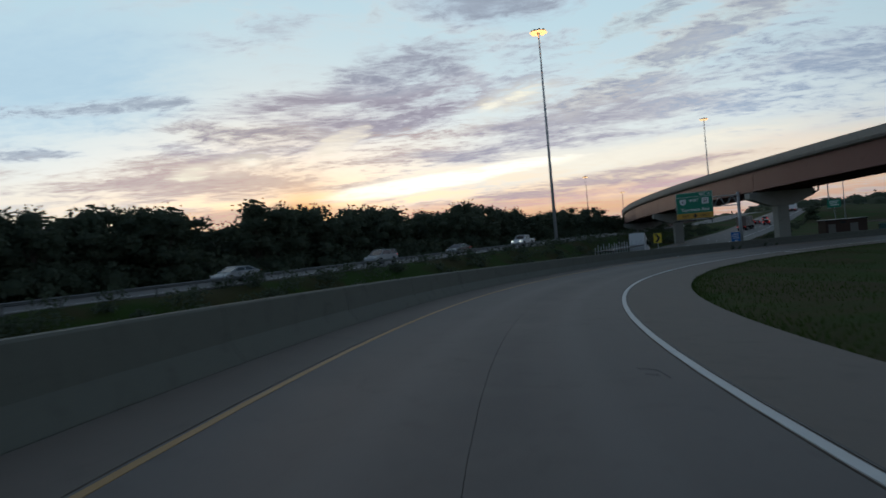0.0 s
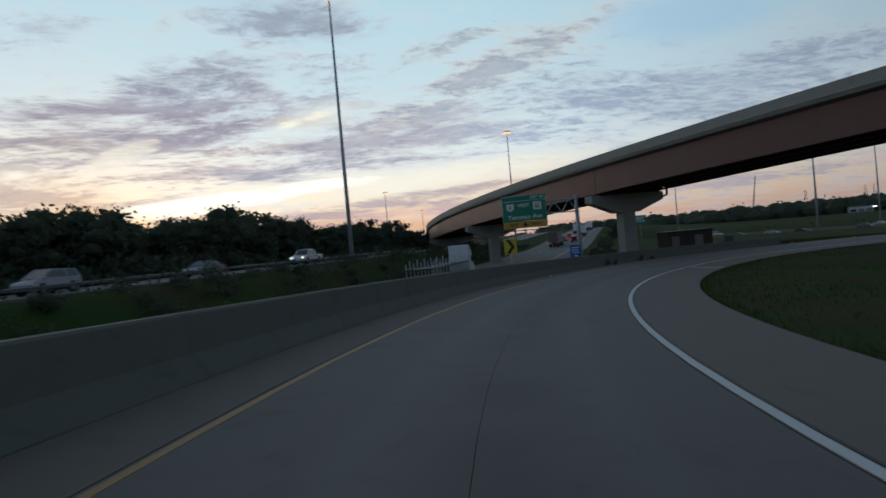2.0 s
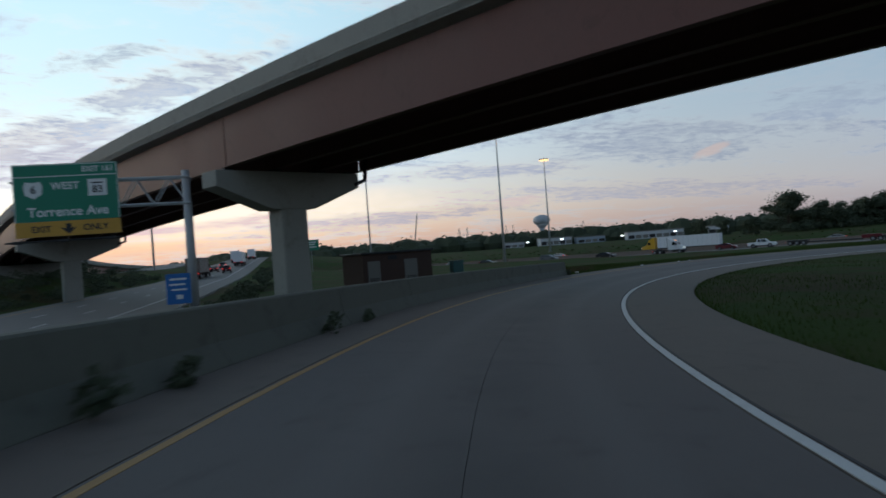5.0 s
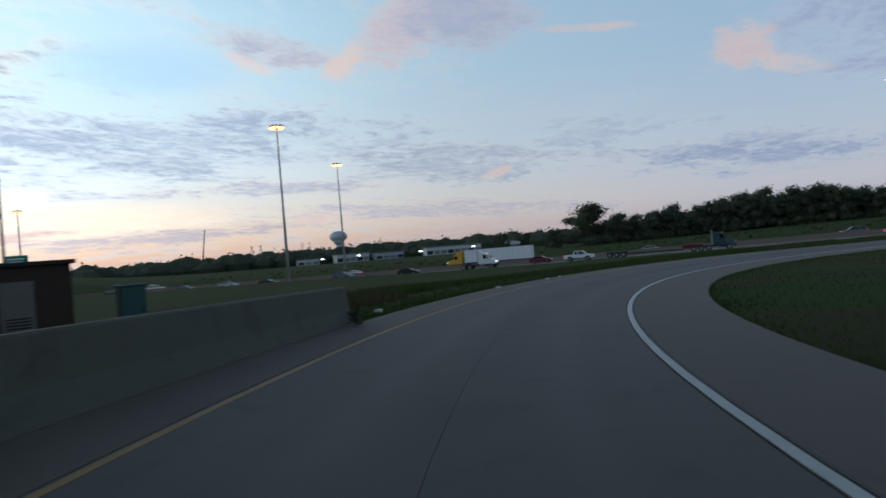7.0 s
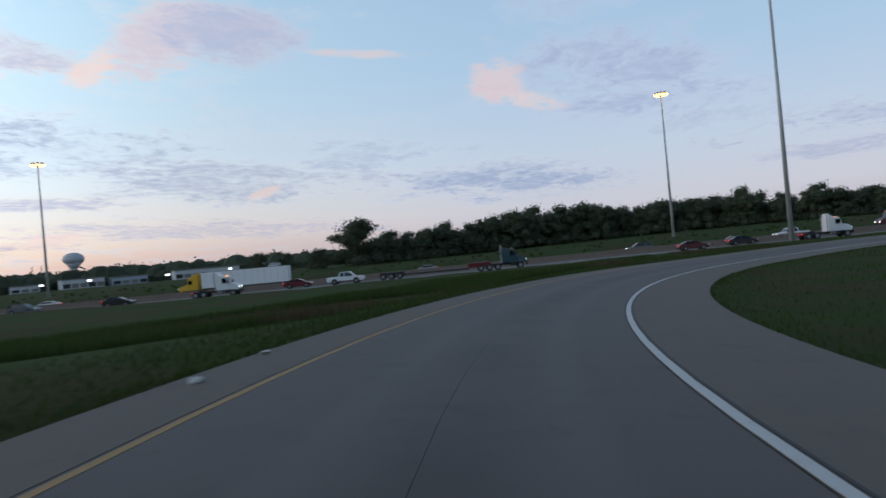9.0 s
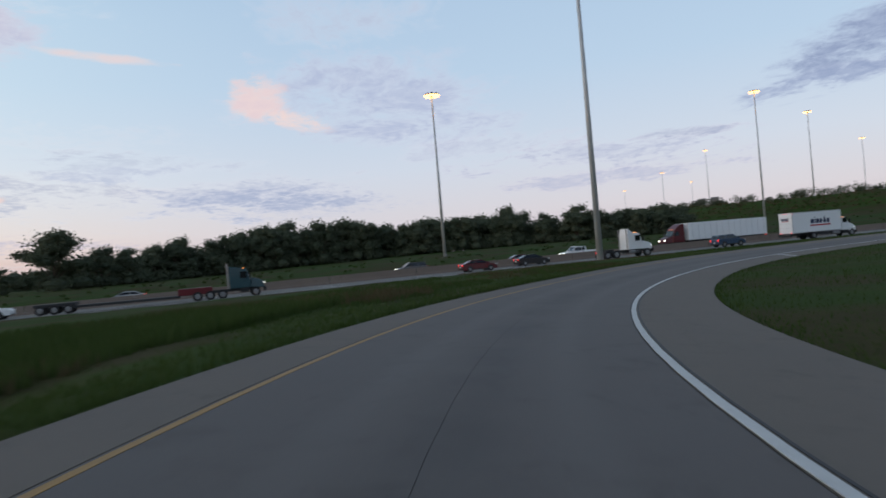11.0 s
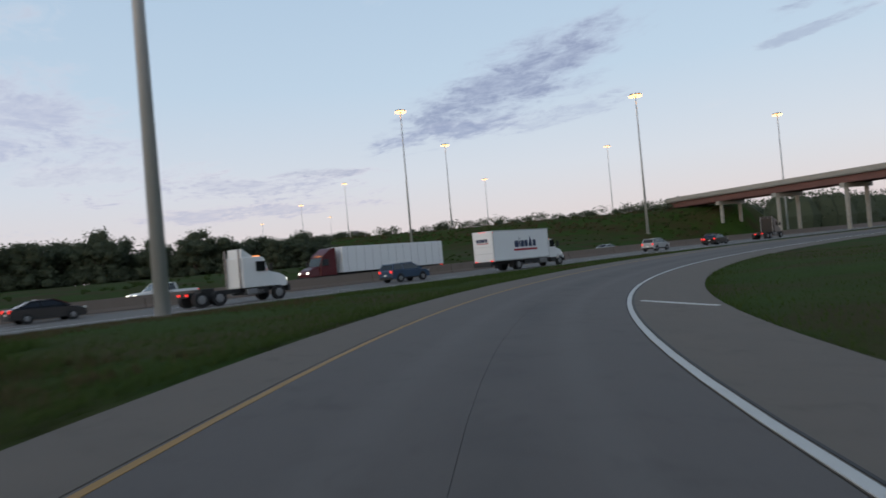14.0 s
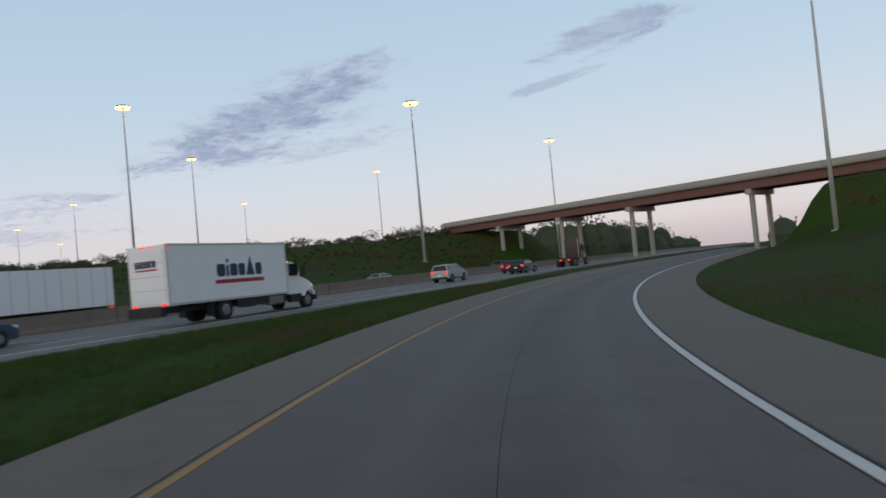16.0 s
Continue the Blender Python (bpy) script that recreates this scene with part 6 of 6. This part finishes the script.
def semi(m, colour, label, trailer="box", panel="box_white"):
    e = base("semi_truck", m, label, "truck", "freeway traffic")
    slab("chassis", e, M["chassis"], 2.6, -0.45, 0.7, 9.6, 0.45, 1.0)
    cab_front(e, colour, 6.3, 10.0, 1.22, 1.0, 0.75)
    bm = bmesh.new()
    prism(bm, [(6.35, 3.2), (8.1, 3.15), (6.9, 3.95), (6.35, 4.0)], -1.1, 1.1, 0.06)
    part("roof_fairing", bm, P_[colour], e)
    tractor_wheels(e, (3.2, 4.5), 9.0)
    if trailer == "box":
        bm = bmesh.new()
        box(bm, -10.2, -1.29, 1.2, 5.6, 1.29, 4.05, 0.03)
        part("trailer_box", bm, M[panel], e)
        for x in np.arange(-9.6, 5.4, 1.2):
            for s in (-1, 1):
                slab("panel_seam", e, M["galv"], x, s * 1.288, 1.25, x + 0.05, s * 1.3, 4.0)
        slab("underride_bar", e, M["chassis"], -10.1, -1.1, 0.55, -10.0, 1.1, 0.68)
        bm = bmesh.new()
        box(bm, -10.1, -0.5, 0.95, 5.2, 0.5, 1.2)
        part("trailer_frame", bm, M["chassis"], e)
    else:
        slab("trailer_deck", e, M["chassis"], -10.0, -1.25, 1.05, 5.4, 1.25, 1.3, 0.03)
        for s in (-1, 1):
            for i, x in enumerate(np.arange(-9.8, 5.3, 1.25)):
                slab("stake", e, M["galv"], x, s * 1.18, 1.3, x + 0.1, s * 1.26, 3.05 if i % 2 else 2.75)
            slab("rail", e, M["lattice"], -9.9, s * 1.17, 2.15, 5.35, s * 1.27, 2.3)
            slab("rail", e, M["lattice"], -9.9, s * 1.2, 1.35, 5.35, s * 1.27, 1.5)
        slab("upper_deck", e, M["chassis"], -9.9, -1.15, 2.16, 5.3, 1.15, 2.26)
    for x in (-8.6, -7.3):
        for s in (-1, 1):
            wheel(e, x, s * 1.22, 0.51, 0.55)
    for s in (-1, 1):
        slab("tail_light", e, M["tail_light"], -10.24, s * 0.8, 1.0, -10.14, s * 1.1, 1.14)
        slab("landing_leg", e, M["chassis"], 1.2, s * 0.6, 0.3, 1.4, s * 0.75, 1.2)
    return e


def lowboy(m):
    e = base("lowboy_truck", m, "dark tractor towing an empty low-loader trailer", "truck", "freeway traffic")
    cab_front(e, "teal", 8.0, 11.7, 1.22, 1.0, 0.3)
    slab("chassis", e, M["chassis"], 4.0, -0.45, 0.7, 11.2, 0.45, 1.0)
    tractor_wheels(e, (4.6, 5.9, 7.2), 10.7)
    slab("trailer_deck", e, M["chassis"], -7.5, -1.3, 0.5, 2.8, 1.3, 0.75, 0.03)
    slab("gooseneck", e, P_["maroon"], 2.6, -0.9, 0.7, 6.2, 0.9, 1.45, 0.08)
    slab("rear_bogie", e, M["chassis"], -11.2, -1.2, 0.8, -7.3, 1.2, 1.1, 0.03)
    for x in (-10.6, -9.3, -8.0):
        for s in (-1, 1):
            wheel(e, x, s * 1.22, 0.48, 0.5)
    for s in (-1, 1):
        bm = bmesh.new()
        tube(bm, (7.85, s * 1.0, 1.0), (7.85, s * 1.0, 3.8), 0.08, n=8)
        part("exhaust_pipe", bm, M["rim"], e)
        slab("tail_light", e, M["tail_light"], -11.25, s * 0.7, 0.85, -11.18, s * 1.0, 1.0)
    return e


def on(course, s, lat, back=False):
    p = course.at(s, lat)
    return pose(p.x, p.y, p.z + 0.005, 0, 0, 90 - math.degrees(course.heading(s)) + (180 if back else 0))


# freeway across the grass
box_truck(on(BETA, 17.0, -4.7))
tractor(on(BETA, -15.0, -4.8), "white", "white tractor unit without a trailer", 0.0)
car(on(BETA, -34.3, -8.5), "sedan", "red", "dark red sedan in the middle lane")
car(on(BETA, -25.0, -12.2), "sedan", "black", "black sedan in the fast lane")
car(on(BETA, 4.5, -8.6), "suv", "blue", "dark blue SUV in the middle lane")
car(on(BETA, 63.7, -4.8), "sedan", "black", "black sedan with lit tail lights")
car(on(BETA, 71.0, -8.5), "sedan", "maroon", "maroon sedan with lit tail lights")
car(on(BETA, 52.5, -8.6), "suv", "silver", "silver SUV among the traffic")
tractor(on(BETA, 84.0, -4.8), "black", "dark tractor unit far ahead")
semi(on(BETA, 14.0, -24.0, True), "red", "red semi truck with a plain white trailer")
car(on(BETA, -11.5, -24.0, True), "pickup", "white", "white pickup truck with lit headlights", lit=True)
car(on(BETA, 22.0, -27.6, True), "sedan", "silver", "silver sedan with lit headlights", lit=True)
car(on(BETA, 70.0, -27.6, True), "sedan", "silver", "silver sedan with lit headlights", lit=True)
car(on(BETA, 105.0, -24.0, True), "suv", "grey", "grey SUV with lit headlights", lit=True)
car(on(BETA, -22.0, -24.0, True), "sedan", "red", "red sedan with lit headlights", lit=True)
car(on(BETA, -38.0, -27.6, True), "suv", "grey", "grey SUV with lit headlights", lit=True)
car(on(BETA, -90.1, -8.5), "pickup", "white", "white crew-cab pickup in the middle lane")
lowboy(on(BETA, -73.0, -4.8))
tractor(on(BETA, -109.7, -4.8), "white", "white day-cab tractor unit", 0.0)
car(on(BETA, -125.5, -4.8), "sedan", "black", "black sedan in the slow lane")
car(on(BETA, -98.6, -12.0), "sedan", "maroon", "maroon sedan in the fast lane")
car(on(BETA, -143.0, -8.5), "suv", "grey", "grey SUV far down the freeway")
car(on(BETA, -160.0, -4.8), "sedan", "black", "black sedan far down the freeway")
semi(on(BETA, -113.0, -24.0, True), "yellow", "yellow semi truck with a plain white trailer")
car(on(BETA, -78.0, -27.6, True), "sedan", "silver", "silver sedan with lit headlights", lit=True)
car(on(BETA, -150.0, -27.6, True), "sedan", "white", "white sedan with lit headlights", lit=True)
car(on(BETA, -186.0, -8.5), "sedan", "grey", "grey sedan far down the freeway")
car(on(BETA, -204.0, -4.8), "suv", "black", "black SUV far down the freeway")
car(on(BETA, -176.0, -12.2), "sedan", "silver", "silver sedan far down the freeway")
car(on(BETA, -212.0, -27.6, True), "pickup", "white", "white pickup truck far down the freeway", lit=True)
# freeway behind the wall
car(on(ALPHA, 150.0, -3.7), "sedan", "red", "red sedan with lit tail lights")
car(on(ALPHA, 176.0, -3.7), "suv", "grey", "grey SUV with lit tail lights")
semi(on(ALPHA, 232.0, -3.7), "grey", "grey semi truck with a pale trailer near the crest")
semi(on(ALPHA, 268.0, 0.0), "white", "white semi truck beyond the crest")
semi(on(ALPHA, -13.0, -4.0), "white", "white semi truck towing an open car-carrier trailer", "stake")
semi(on(ALPHA, 118.0, -3.7), "black", "dark semi truck with a dark trailer climbing away", panel="median")
car(on(ALPHA, 140.0, 0.0), "suv", "red", "red SUV with lit tail lights")
semi(on(ALPHA, 190.0, 0.0), "white", "white semi truck near the crest")
car(on(ALPHA, 165.0, -7.2), "sedan", "black", "black sedan with lit tail lights")
car(on(ALPHA, -62.0, -4.0), "sedan", "silver", "silver sedan in the near lanes")
car(on(FAR_A, -64.0, -26.5, True), "sedan", "silver", "silver sedan on the far carriageway")
car(on(FAR_A, -40.0, -26.5, True), "suv", "silver", "silver SUV on the far carriageway")
car(on(FAR_A, -20.0, -26.5, True), "sedan", "grey", "grey sedan on the far carriageway")
car(on(FAR_A, 4.0, -26.5, True), "pickup", "white", "white pickup on the far carriageway", lit=True)
